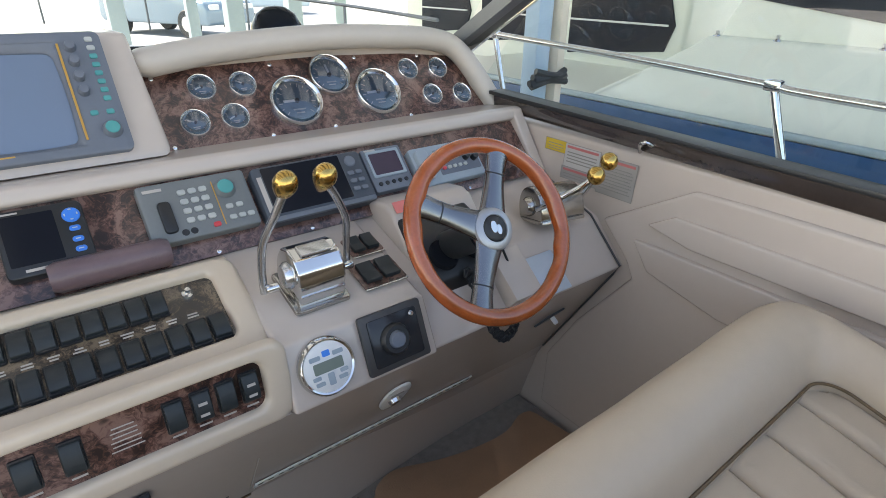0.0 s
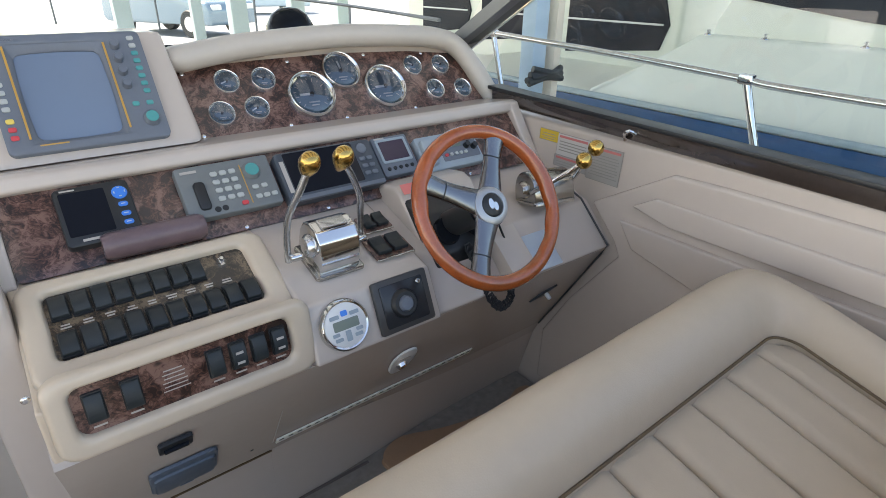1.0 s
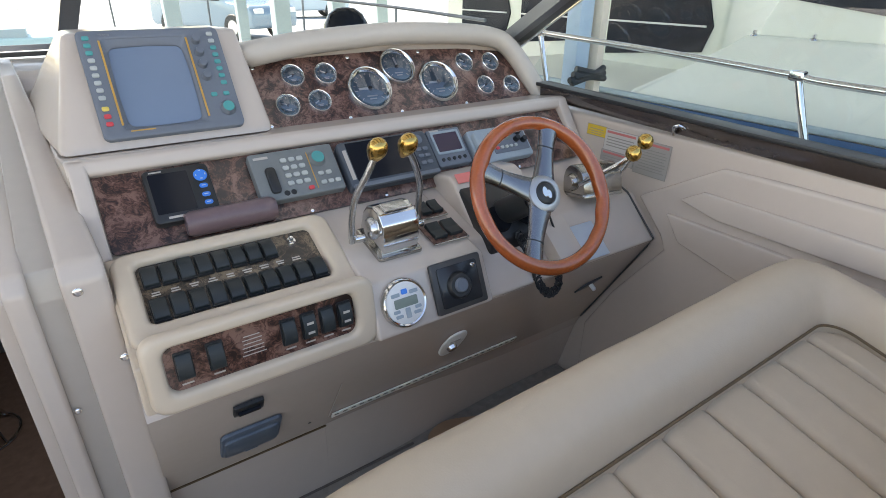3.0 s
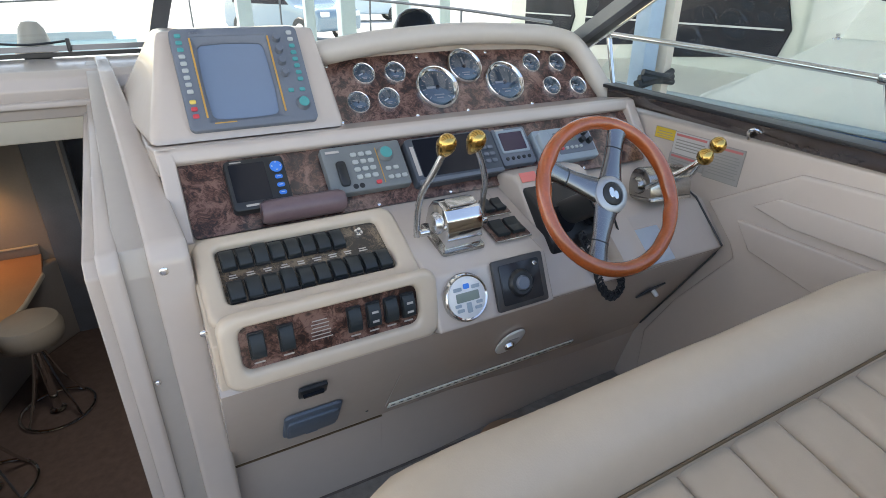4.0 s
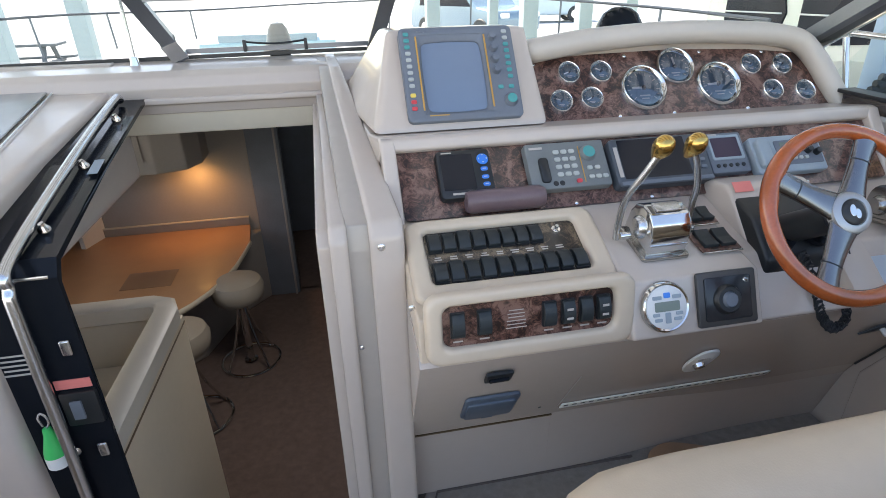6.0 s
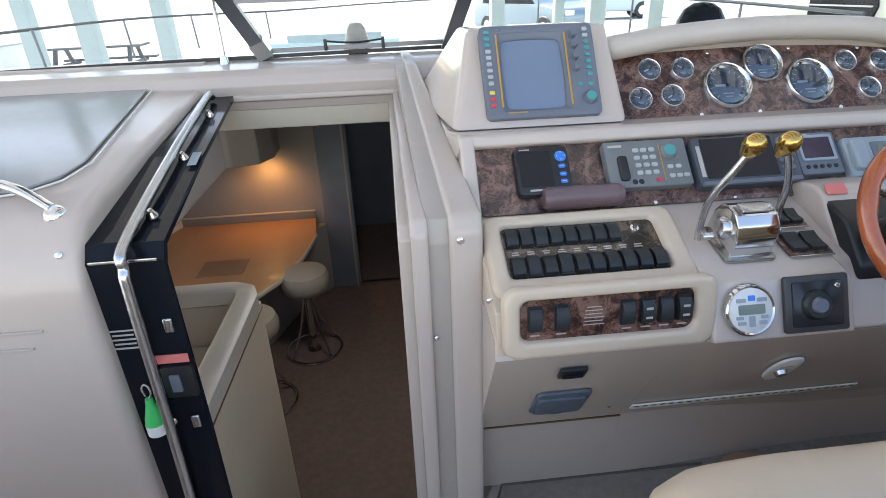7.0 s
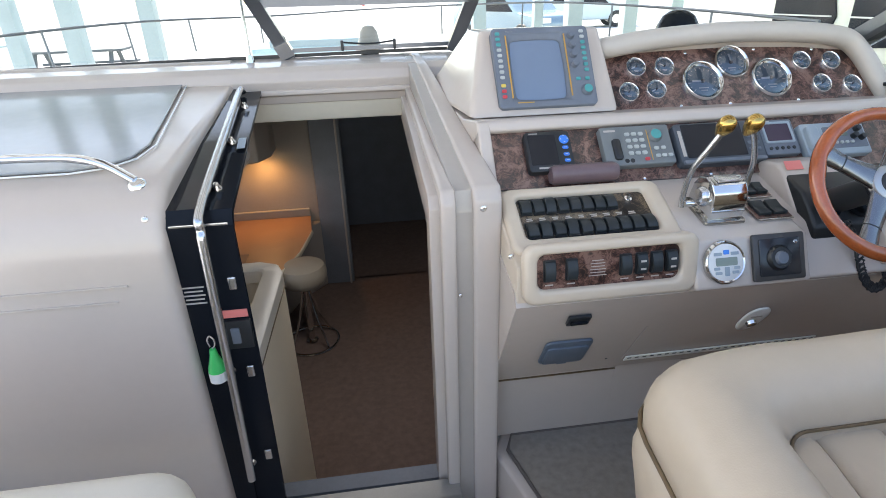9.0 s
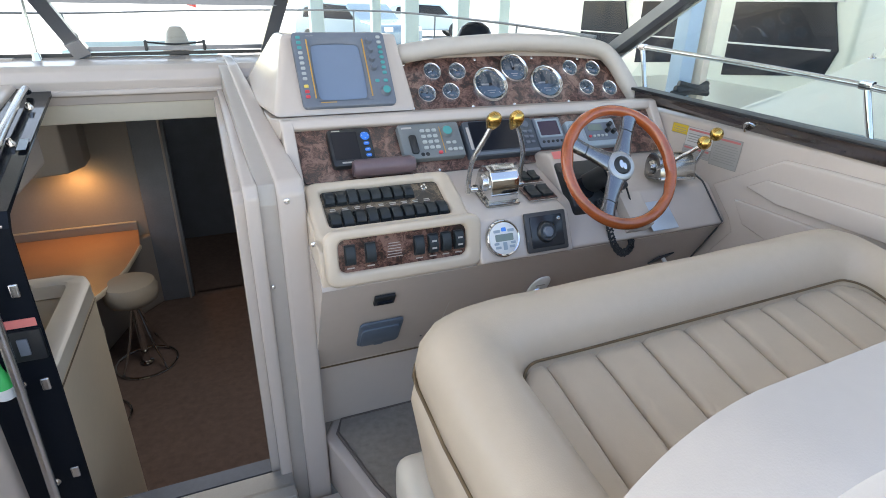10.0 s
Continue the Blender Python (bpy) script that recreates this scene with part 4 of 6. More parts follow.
part("inner_plate", plate(0.108, 0.092, 0.003, 0.005, z=0.008, bev=0.001), mat("black_bezel", (0.022, 0.024, 0.028), 0.22, var=0.1, scale=20), hp)
part("collar", lathe([(0.018, 0.002), (0.018, 0.010), (0.026, 0.010), (0.031, 0.004), (0.032, 0), (0.018, 0)], 28), BLACK, hp, m=pose(-0.004, -0.002, 0.011))
part("knob", lathe([(0, 0.018), (0.014, 0.018), (0.017, 0.014), (0.018, 0), (0, 0)], 28), UNIT, hp, m=pose(-0.004, -0.002, 0.009))
part("indicator", lathe([(0, 0.003), (0.005, 0.002), (0.006, 0), (0, 0)], 14), STEEL, hp, m=pose(0.042, 0.034, 0.011))

# ---- engine controls ----
th = thing("throttle_control", on("T", 0.366, 0.056, 0.0), "chrome twin-lever throttle control with brass ball knobs", "throttle")
part("base", plate(0.112, 0.122, 0.008, 0.008, bev=0.003), SATIN, th)
dome = [(-0.052, 0.006), (-0.050, 0.058), (-0.042, 0.082), (-0.022, 0.098), (0.010, 0.101), (0.036, 0.088), (0.050, 0.062), (0.056, 0.006)]
part("housing", prism(dome, -0.046, 0.046, 0.005, seg=3), CHROME, th)
part("side_disc", lathe([(0, 0.014), (0.020, 0.012), (0.026, 0.004), (0.026, 0), (0, 0)], 28, m=pose(-0.046, 0, 0.050, 0, -90, 0)), STEEL, th)
part("side_disc", lathe([(0, 0.014), (0.020, 0.012), (0.026, 0.004), (0.026, 0), (0, 0)], 28, m=pose(0.046, 0, 0.050, 0, 90, 0)), STEEL, th)
part("top_plate", plate(0.060, 0.030, 0.004, 0.004, bev=0.001), STEEL, th, m=pose(0, -0.004, 0.100, 0, 0, 0))
part("front_rib", rbox(0.088, 0.004, 0.006, 0.0015, c=(0, -0.052, 0.034)), STEEL, th)
part("pivot", lathe([(0, 0.022), (0.007, 0.022), (0.009, 0.018), (0.009, 0), (0, 0)], 14, m=pose(-0.066, 0.0, 0.030, 0, -90, 0)), CHROME, th)
part("pivot", lathe([(0, 0.022), (0.007, 0.022), (0.009, 0.018), (0.009, 0), (0, 0)], 14, m=pose(0.066, 0.0, 0.030, 0, 90, 0)), CHROME, th)
TI = on("T", 0.366, 0.056, 0.0).inverted()
for pts, ball in (([(0.279, 0.893, 0.975), (0.279, 0.888, 1.03), (0.283, 0.872, 1.085), (0.300, 0.846, 1.14), (0.314, 0.828, 1.185)], (0.316, 0.825, 1.198)),
                  ([(0.452, 0.895, 0.985), (0.453, 0.892, 1.04), (0.447, 0.878, 1.09), (0.415, 0.848, 1.15), (0.388, 0.828, 1.188)], (0.386, 0.824, 1.198))):
    lv = part("lever", tube([TI @ Vector(p) for p in pts], 0.0075, 6, 12, up=(1, 0, 0)), STEEL, th)
    c = TI @ Vector(ball)
    part("ball_knob", lathe([(0, 0.027), (0.008, 0.0258), (0.015, 0.021), (0.0195, 0.012), (0.0210, 0.002), (0.0195, -0.008), (0.0155, -0.020), (0.011, -0.030), (0.008, -0.036), (0, -0.036)], 24), GOLD, lv, "polished brass ball knob", m=Matrix.Translation(c) @ pose(0, 0, 0, 25))
for u, v, w, h in ((0.505, 0.038, 0.098, 0.074), (0.520, 0.128, 0.075, 0.060)):
    rp2 = thing("trim_switch", on("T", u, v, 0.002), "black double rocker switch in burl plate", "switch", "trim switches")
    part("plate", plate(w, h, 0.004, 0.004, bev=0.001), BURL, rp2)
    for x in (-w * 0.22, w * 0.22):
        part("rocker", prism([(-h * 0.36, 0), (-h * 0.36, 0.010), (0, 0.007), (h * 0.36, 0.012), (h * 0.36, 0)], -w * 0.18, w * 0.18, 0.002), RUBBER, rp2, m=pose(x, 0, 0.004))
    part("edge", rbox(w, 0.004, 0.003, 0.001, c=(0, -h / 2 - 0.003, 0.002)), STEEL, rp2)

# starboard side control
sc = thing("side_control", pose(1.02, 0.86, 0.955, -12, 0, -12) @ Matrix.Scale(1.12, 4), "chrome side-mounted twin control with brass ball knobs", "throttle")
part("base", plate(0.12, 0.10, 0.008, 0.012, bev=0.003), SATIN, sc)
dome = [(0.045 * math.cos(a), 0.030 + 0.05 * math.sin(a)) for a in (radians(180 - 180 * i / 12) for i in range(13))] + [(0.045, 0.004), (-0.045, 0.004)]
part("housing", prism(dome, -0.058, 0.058, 0.005, seg=2), SATIN, sc)
part("side_disc", lathe([(0, 0.016), (0.016, 0.014), (0.022, 0.004), (0.022, 0), (0, 0)], 28, m=pose(-0.058, 0, 0.036, 0, -90, 0)), SATIN, sc)
SI = (pose(1.02, 0.86, 0.955, -12, 0, -12) @ Matrix.Scale(1.12, 4)).inverted()
for pts, ball in (([(0.945, 0.845, 1.0), (0.955, 0.80, 1.035), (0.985, 0.75, 1.08), (0.995, 0.737, 1.098)], (1.0, 0.728, 1.108)), ([(1.09, 0.83, 1.01), (1.07, 0.79, 1.06), (1.055, 0.76, 1.105), (1.057, 0.75, 1.118)], (1.058, 0.740, 1.128))):
    lv = part("lever", tube([SI @ Vector(p) for p in pts], 0.006, 6, 12), CHROME, sc)
    part("ball_knob", lathe([(0, 0.019), (0.009, 0.017), (0.016, 0.010), (0.0185, 0.0), (0.016, -0.010), (0.009, -0.017), (0, -0.019)], 20), GOLD, lv, "polished brass ball knob", m=Matrix.Translation(SI @ Vector(ball)))

# ---- steering wheel ----
wn_ = Vector((-0.073, -0.836, 0.545)).normalized()
wx_ = Vector((0, 0, 1)).cross(wn_).normalized()
wv = wn_.cross(wx_)
WM = Matrix(((wx_.x, wv.x, wn_.x, 0.669), (wx_.y, wv.y, wn_.y, 0.706), (wx_.z, wv.z, wn_.z, 1.070), (0, 0, 0, 1)))
sw = thing("steering_wheel", WM, "varnished orange wood steering wheel with three grey metal spokes", "steering wheel")
bm = bmesh.new()
NS, NP = 96, 16
rows = []
for i in range(NS):
    a = 2 * math.pi * i / NS
    grip = 1 + 0.05 * math.cos(3 * (a - radians(20)))
    rr = 0.0165 * grip
    wave = 0.0028 * math.cos(15 * a) * max(0.0, math.cos(2 * (a + radians(22)))) ** 2
    rows.append([bm.verts.new(((0.1685 + (rr + wave * (math.cos(b) < 0)) * math.cos(b)) * math.cos(a), (0.1685 + (rr + wave * (math.cos(b) < 0)) * math.cos(b)) * math.sin(a), rr * 1.05 * math.sin(b))) for b in (2 * math.pi * j / NP for j in range(NP))])
for i in range(NS):
    for j in range(NP):
        a, c = rows[i], rows[(i + 1) % NS]
        bm.faces.new((a[j], c[j], c[(j + 1) % NP], a[(j + 1) % NP]))
part("rim", bm, WHEEL, sw, "varnished orange-brown wood")
for ang in (66, 151, 242):
    a = radians(ang)
    d = Vector((math.cos(a), math.sin(a), 0))
    pts = [d * 0.03 + Vector((0, 0, -0.004)), d * 0.08 + Vector((0, 0, -0.006)), d * 0.125 + Vector((0, 0, -0.005)), d * 0.163 + Vector((0, 0, 0))]
    part("spoke", sweep(spline(pts, 5), lambda k: circle(0.031 - 0.007 * math.sin(k * math.pi) - 0.004 * k, 24, 0.012), up=(0, 0, 1)), SPOKE, sw, angle=85)
    part("spoke_seam", sweep([d * 0.112 + Vector((0, 0, -0.0053)), d * 0.1145 + Vector((0, 0, -0.0052))], circle(0.0222, 24, 0.0123), up=(0, 0, 1)), BLACK, sw)
part("hub", lathe([(0, 0.004), (0.030, 0.006), (0.040, 0.004), (0.046, -0.006), (0.042, -0.02), (0, -0.02)], 36), SPOKE, sw)
part("hub_cap", lathe([(0, 0.014), (0.022, 0.013), (0.026, 0.010), (0.028, 0.004), (0, 0.004)], 36), BLACK, sw)
part("hub_ring", lathe([(0.026, 0.0095), (0.0275, 0.012), (0.034, 0.0115), (0.041, 0.008), (0.043, 0.003), (0.026, 0.003)], 36), mat("hub_metal", (0.40, 0.41, 0.42), 0.38, 0.8, var=0.06), sw)
bm = prism_round([(-0.004 + 0.007 * math.cos(t), 0.003 + 0.012 * math.sin(t)) for t in (2 * math.pi * i / 20 for i in range(20))], 0.0135, 0.0152, 0.0006)
bm = prism_round([(0.006 + 0.006 * math.cos(t), -0.004 + 0.010 * math.sin(t)) for t in (2 * math.pi * i / 20 for i in range(20))], 0.0135, 0.0150, 0.0006, bm)
part("emblem", bm, CHROME, sw, smooth=False)
part("column", lathe([(0.030, -0.02), (0.031, -0.05), (0.033, -0.10), (0.034, -0.19), (0, -0.19)], 32), BLACK, sw)
for da in (60, 180, 300):
    part("rim_bolt", lathe([(0, 0.002), (0.003, 0.002), (0.004, 0), (0, 0)], 10), CHROME, sw, m=pose(0.037 * math.cos(radians(da)), 0.037 * math.sin(radians(da)), 0.005))

mount = thing("wheel_mount", pose(0.72, 0.95, 0.96), "beige steering mount with black instrument recess", "console box")
pin(mount, part("box", prism([(1.06, 0.96), (1.06, 1.035), (0.985, 1.045), (0.955, 1.035), (0.86, 0.93)], 0.60, 0.83, 0.012), GEL))
pin(mount, part("recess", prism([(0.955, 1.026), (0.875, 1.000), (0.805, 0.925), (0.805, 0.885), (0.95, 0.885)], 0.604, 0.80, 0.010), BLACK))
pin(mount, part("red_label", rbox(0.05, 0.028, 0.001, 0, c=(0.635, 0.9615, 1.0435), rot=pose(0, 0, 0, 42)), CORAL))
for x, y, z in ((0.655, 0.838, 0.966), (0.745, 0.838, 0.966)):
    pin(mount, part("dial_cover", lathe([(0, 0.012), (0.032, 0.010), (0.036, 0), (0, 0)], 24, m=pose(x, y, z, 45)), BLACK_GLOSS))
box2 = thing("handset_box", pose(0.828, 0.80, 0.880, 40), "beige box with pale blue metal plate and handset clip", "box")
part("box", rbox(0.085, 0.125, 0.05, 0.008, c=(-0.018, -0.010, 0.02)), GEL, box2)
part("blue_plate", plate(0.105, 0.105, 0.003, 0.003, c=(0.083, -0.034), z=0.012, bev=0.001), mat("pale_blue_plate", (0.50, 0.58, 0.66), 0.35, 0.3, var=0.05), box2)
mic = thing("handset", pose(0.745, 0.80, 0.995, 40, 0, 10), "black radio handset with coiled cord", "handset")
part("body", rbox(0.045, 0.07, 0.03, 0.010, seg=3), BLACK, mic)
cordp = []
base = spline([(0.69, 0.80, 0.93), (0.705, 0.765, 0.875), (0.715, 0.735, 0.81), (0.745, 0.725, 0.778), (0.785, 0.735, 0.790), (0.795, 0.76, 0.83)], 30)
for i, p in enumerate(base):
    a = i * 1.15
    cordp.append(p + Vector((math.cos(a) * 0.011, 0.3 * math.sin(a) * 0.011, math.sin(a) * 0.011)))
cord = tagged(part("coiled_cord", sweep(cordp, circle(0.0034, 6)), BLACK), "black coiled handset cord hanging under the wheel", "cord")
part("straight_cord", tube([(0.795, 0.76, 0.83), (0.81, 0.77, 0.88), (0.80, 0.79, 0.93), (0.775, 0.80, 0.99)], 0.003, 8, 8), BLACK, cord)

# ---- lower face of the console ----
lt = thing("locker_latch", on("U", 0.527, 0.0, 0.003), "chrome flush latch on the locker door", "latch")
def tulip(a):
    """Outline of the latch plate: round below, drawn to blunt shoulders above."""
    c, n = math.cos(a), math.sin(a)
    return (0.037 * math.copysign(abs(c) ** 0.75, c) * (1 - 0.22 * max(0.0, -n)), 0.066 * math.copysign(abs(n) ** 0.8, n))


part("plate", prism_round([tulip(2 * math.pi * i / 32) for i in range(32)], 0.0, 0.006, 0.003), mat("satin_latch", (0.84, 0.82, 0.78), 0.3, 0.0, var=0.08, scale=20), lt)
part("knob", lathe([(0, 0.012), (0.013, 0.010), (0.016, 0), (0, 0)], 20), CHROME, lt, m=pose(0.0, -0.012, 0.005))
part("finger_slot", rbox(0.034, 0.006, 0.002, 0.0008, c=(0, 0.022, 0.006)), GEL_TRIM, lt)
hg = thing("piano_hinge", on("U", 0.53, -0.196, 0.0065), "long steel piano hinge with screw holes", "hinge")
part("leaf", rbox(0.636, 0.030, 0.004, 0.0008), mat("pale_hinge", (0.92, 0.90, 0.84), 0.4, 0.0, var=0.06), hg)
for i in range(26):
    part("hole", rbox(0.012, 0.0065, 0.0008, 0, c=(-0.305 + i * 0.0244, 0.005, 0.0022)), BLACK, hg, smooth=False)
br = thing("breaker", on("U", -0.016, 0.112, 0.003), "small black breaker socket", "socket")
part("plate", plate(0.060, 0.044, 0.008, 0.004, bev=0.002), BLACK, br)
part("slot", rbox(0.044, 0.012, 0.008, 0.002, c=(0, -0.004, 0.010)), BLACK_GLOSS, br)
cv = thing("outlet_cover", on("U", -0.004, -0.088, 0.003), "slate blue plastic outlet cover with hinged lid", "outlet cover")
part("base", plate(0.136, 0.140, 0.008, 0.016, bev=0.003), mat("slate_plastic", (0.10, 0.13, 0.17), 0.4, var=0.08), cv)
part("lid", plate(0.122, 0.104, 0.006, 0.012, c=(0, -0.010), z=0.008, bev=0.003), MATS["slate_plastic"], cv)
part("tab", rbox(0.03, 0.008, 0.006, 0.002, c=(0, -0.062, 0.012)), MATS["slate_plastic"], cv)
part("drill_mark", lathe([(0, 0.001), (0.004, 0.001), (0.004, 0), (0, 0)], 10), INK, cv, m=pose(0.155, -0.10, 0.0))
tagged(part("locker_seam", rbox(0.0025, 0.22, 0.001, 0, c=(0, 0, 0)), GEL_TRIM, m=on("U", 0.205, -0.09, 0.004)), "thin seam of the locker door", "seam")
ks = thing("key_switch", on("U", 1.015, 0.045, 0.003), "dark angular recess with white key knob", "switch")
part("plate", prism_round([(-0.042, -0.022), (0.016, -0.014), (0.046, 0.026), (-0.010, 0.014)], 0.0, 0.005, 0.002), BLACK, ks)
part("key", lathe([(0, 0.022), (0.005, 0.022), (0.007, 0.018), (0.007, 0), (0, 0)], 14), WHITE, ks, m=pose(0.012, 0.0, 0.004))

# warning labels on the side liner
def wall_label(y0, y1, z0, z1, base, bars):
    zc, yc = (z0 + z1) / 2, (y0 + y1) / 2
    tilt = math.degrees(math.atan2(wall_x(z1) - wall_x(z0), z1 - z0))
    lab = thing("warning_label", pose(wall_x(zc) - 0.002, yc, zc, 0, tilt, 0) @ pose(0, 0, 0, 90, 0, -90), "printed warning label on the side liner", "label", "warning labels")
    w, h = y1 - y0, z1 - z0
    part("border", rbox(w + 0.003, h + 0.003, 0.0006, 0), PRINT, lab, smooth=False)
    part("sheet", rbox(w, h, 0.001, 0), base, lab, smooth=False)
    for k, (fy, fw, fh, mt) in enumerate(bars):
        part("print_line", rbox(w * fw, h * fh, 0.0006, 0, c=(0, h * fy, 0.0009)), mt, lab, smooth=False)


LINES = [(0.42 - 0.085 * i, 0.86 - 0.12 * (i % 3 == 2), 0.022, PRINT) for i in range(1, 10)]
wall_label(0.978, 1.052, 1.068, 1.100, LABEL_Y, [(0.15, 0.7, 0.06, PRINT), (-0.1, 0.8, 0.05, PRINT), (-0.3, 0.6, 0.05, PRINT)])
wall_label(0.860, 0.978, 1.036, 1.098, LABEL_W, [(0.38, 0.90, 0.11, LABEL_R)] + [(0.15 - i * 0.14, 0.85, 0.05, PRINT) for i in range(4)])
wall_label(0.860, 0.982, 1.002, 1.034, LABEL_G, [(0.3, 0.90, 0.2, LABEL_R), (-0.05, 0.85, 0.07, PRINT), (-0.3, 0.8, 0.07, PRINT)])
wall_label(0.745, 0.856, 0.995, 1.092, LABEL_G, [(0.42, 0.90, 0.07, LABEL_R)] + LINES[1:])

# ---- helm seat ----
seat = thing("helm_chair", pose(0.5, 0.0, 0.15), "beige vinyl helm seat with padded bolster and channelled cushion", "chair")


def seat_z(y, x=0.2):
    """Top of the seat: rises forward, and a little to starboard."""
    return 0.885 + 0.25 * (y - 0.19) + 0.017 * min(1.0, max(0.0, (x - 0.2) / 0.75))


SX0, SX1, SY1, SYA, RC, BW = 0.052, 0.985, 0.198, -0.42, 0.055, 0.158


def bolster_width(ang):
    """Distance from the piping loop to the outer edge: a rounded square outside the loop's corner."""
    side, ro = (0.176, 0.085) if ang > 90 else (0.134, 0.09)
    ax, ay = side + RC - ro, 0.170 + RC - ro
    c, sn = abs(math.cos(radians(ang))), abs(math.sin(radians(ang)))
    lo, hi = 0.0, 1.0
    for _ in range(40):
        t = (lo + hi) / 2
        lo, hi = (t, hi) if math.hypot(max(t * c - ax, 0), max(t * sn - ay, 0)) < ro else (lo, t)
    return lo - RC


# the port side runs slightly inboard towards the stern
loop = [(Vector((SX0 + 0.075 * (SY1 - RC - SYA) * (1 - i / 12), SYA + (SY1 - RC - SYA) * i / 12, 0)), 180) for i in range(12)]
loop += [(Vector((SX0 + RC - RC * math.cos(radians(a)), SY1 - RC + RC * math.sin(radians(a)), 0)), 180 - a) for a in range(0, 91, 6)]
loop += [(Vector((SX0 + RC + (SX1 - SX0 - 2 * RC) * i / 24, SY1, 0)), 90) for i in range(1, 24)]
loop += [(Vector((SX1 - RC + RC * math.sin(radians(a)), SY1 - RC + RC * math.cos(radians(a)), 0)), 90 - a) for a in range(0, 91, 6)]
loop += [(Vector((SX1, SY1 - RC - (SY1 - RC - SYA) * i / 12, 0)), 0) for i in range(1, 13)]
bprof = [(0.06, -0.34), (0.030, -0.30), (0.018, -0.20), (0.008, -0.125), (0.014, -0.084), (0.022, -0.078), (0.016, -0.070), (0.014, -0.04), (0.018, -0.010), (0.030, 0.022), (0.052, 0.052), (0.085, 0.067), (0.115, 0.062), (0.138, 0.043), (0.153, 0.014), (0.158, -0.02), (0.158, -0.06), (0.10, -0.30)]
bm = bmesh.new()
rows = []
for p, ang in loop:
    s = Vector((math.cos(radians(ang)), math.sin(radians(ang)), 0))
    wide = bolster_width(ang)
    rows.append([bm.verts.new((p.x + s.x * (BW - d) * wide / BW, p.y + s.y * (BW - d) * wide / BW, seat_z(p.y + s.y * (BW - d), p.x) + h + 0.004 * noise.noise((p - s * d) * 9))) for d, h in bprof])
for a, c in zip(rows, rows[1:]):
    for j in range(len(bprof)):
        k = (j + 1) % len(bprof)
        bm.faces.new((a[j], a[k], c[k], c[j]))
bm.faces.new(rows[0])
bm.faces.new(rows[-1][::-1])
pin(seat, part("bolster", bm, VINYL, None, angle=60))
pipe_path = [Vector((p.x, p.y, seat_z(p.y, p.x) - 0.004)) for p, ang in loop]
bead_path = []
for p, ang in loop:
    q = p + Vector((math.cos(radians(ang)), math.sin(radians(ang)), 0)) * (bolster_width(ang) - 0.018)
    bead_path.append(Vector((q.x, q.y, seat_z(q.y, p.x) - 0.077)))
pin(seat, part("piping", sweep(pipe_path, circle(0.0028, 8)), PIPING))
pin(seat, part("piping", sweep([p + Vector((math.cos(radians(a)) * 0.010, math.sin(radians(a)) * 0.010, 0.008)) for p, (q, a) in zip(pipe_path, loop)], circle(0.0020, 8)), PIPING))
pin(seat, part("seam_bead", sweep(bead_path, circle(0.004, 8)), PIPING))
x0, x1 = SX0 - 0.006, SX1 + 0.006
seams = [x0] + [0.125 + 0.1115 * i for i in range(8)] + [x1]
for n in range(9):
    cw = seams[n + 1] - seams[n]
    bm = bmesh.new()
    rows = []
    for i in range(13):
        fx = i / 12
        row = []
        for j in range(25):
            fy = j / 24
            x = seams[n] + cw * fx
            y = SYA + (0.202 - SYA) * fy
            edge = min(1, 6 * min(fx, 1 - fx)) ** 0.5
            ef = min(1, (1 - fy) * 9) ** 0.5
            lim = 0.202 - (0.0 if x0 + 0.06 < x < x1 - 0.06 else (0.06 - min(x - x0, x1 - x)) ** 2 / 0.06)
            row.append(bm.verts.new((x, min(y, lim), seat_z(min(y, lim), x) - 0.026 + 0.016 * edge * (0.5 + 0.5 * ef) + 0.002 * noise.noise(Vector((x, y, n)) * 14))))
        rows.append(row)
    for a, c in zip(rows, rows[1:]):
        for j in range(24):
            bm.faces.new((a[j], c[j], c[j + 1], a[j + 1]))
    res = bmesh.ops.extrude_face_region(bm, geom=bm.faces[:])
    for v in res["geom"]:
        if isinstance(v, bmesh.types.BMVert):
            v.co.z -= 0.05
    pin(seat, part("channel_cushion", bm, VINYL, None, angle=70))
bm = prism([(-0.40, 0.56), (0.33, 0.56), (0.33, 0.76), (-0.40, 0.66)], -0.05, 1.06, 0.02)
pin(seat, part("back_core", bm, VINYL))
pin(seat, part("seat_cushion", rbox(1.2, 0.80, 0.14, 0.05, seg=5, c=(0.475, 0.005, 0.485)), VINYL_PALE))
pin(seat, part("pedestal", rbox(1.0, 0.62, 0.28, 0.03, seg=3, c=(0.55, -0.08, 0.285)), GEL))

# lounge and companion seats at the edge of view
lounge = thing("port_lounge", pose(-1.25, -0.1, -0.06), "pale vinyl port lounge seat back with rounded corner", "seat")
pin(lounge, part("backrest", rbox(0.9, 0.18, 0.46, 0.075, seg=6, c=(-1.235, 0.19, 0.685)), VINYL_PALE))
pin(lounge, part("base", rbox(0.88, 0.75, 0.48, 0.04, seg=3, c=(-1.28, -0.12, 0.18)), GEL))
aft = thing("aft_seat", pose(0.4, -0.5, 0.14), "pale vinyl seat back with rounded top corner", "seat")
bm = prism_round(rrect(1.06, 0.72, 0.28, seg=20), 0.0, 0.15, 0.07)
pin(aft, part("backrest", bm, VINYL_GREY, m=pose(0.455, -0.17, 0.728, 90) @ pose(0, 0, 0, 0, 0, 3.5)))
pin(aft, part("base", rbox(1.0, 0.5, 0.36, 0.03, seg=3, c=(0.42, -0.53, 0.32)), GEL))

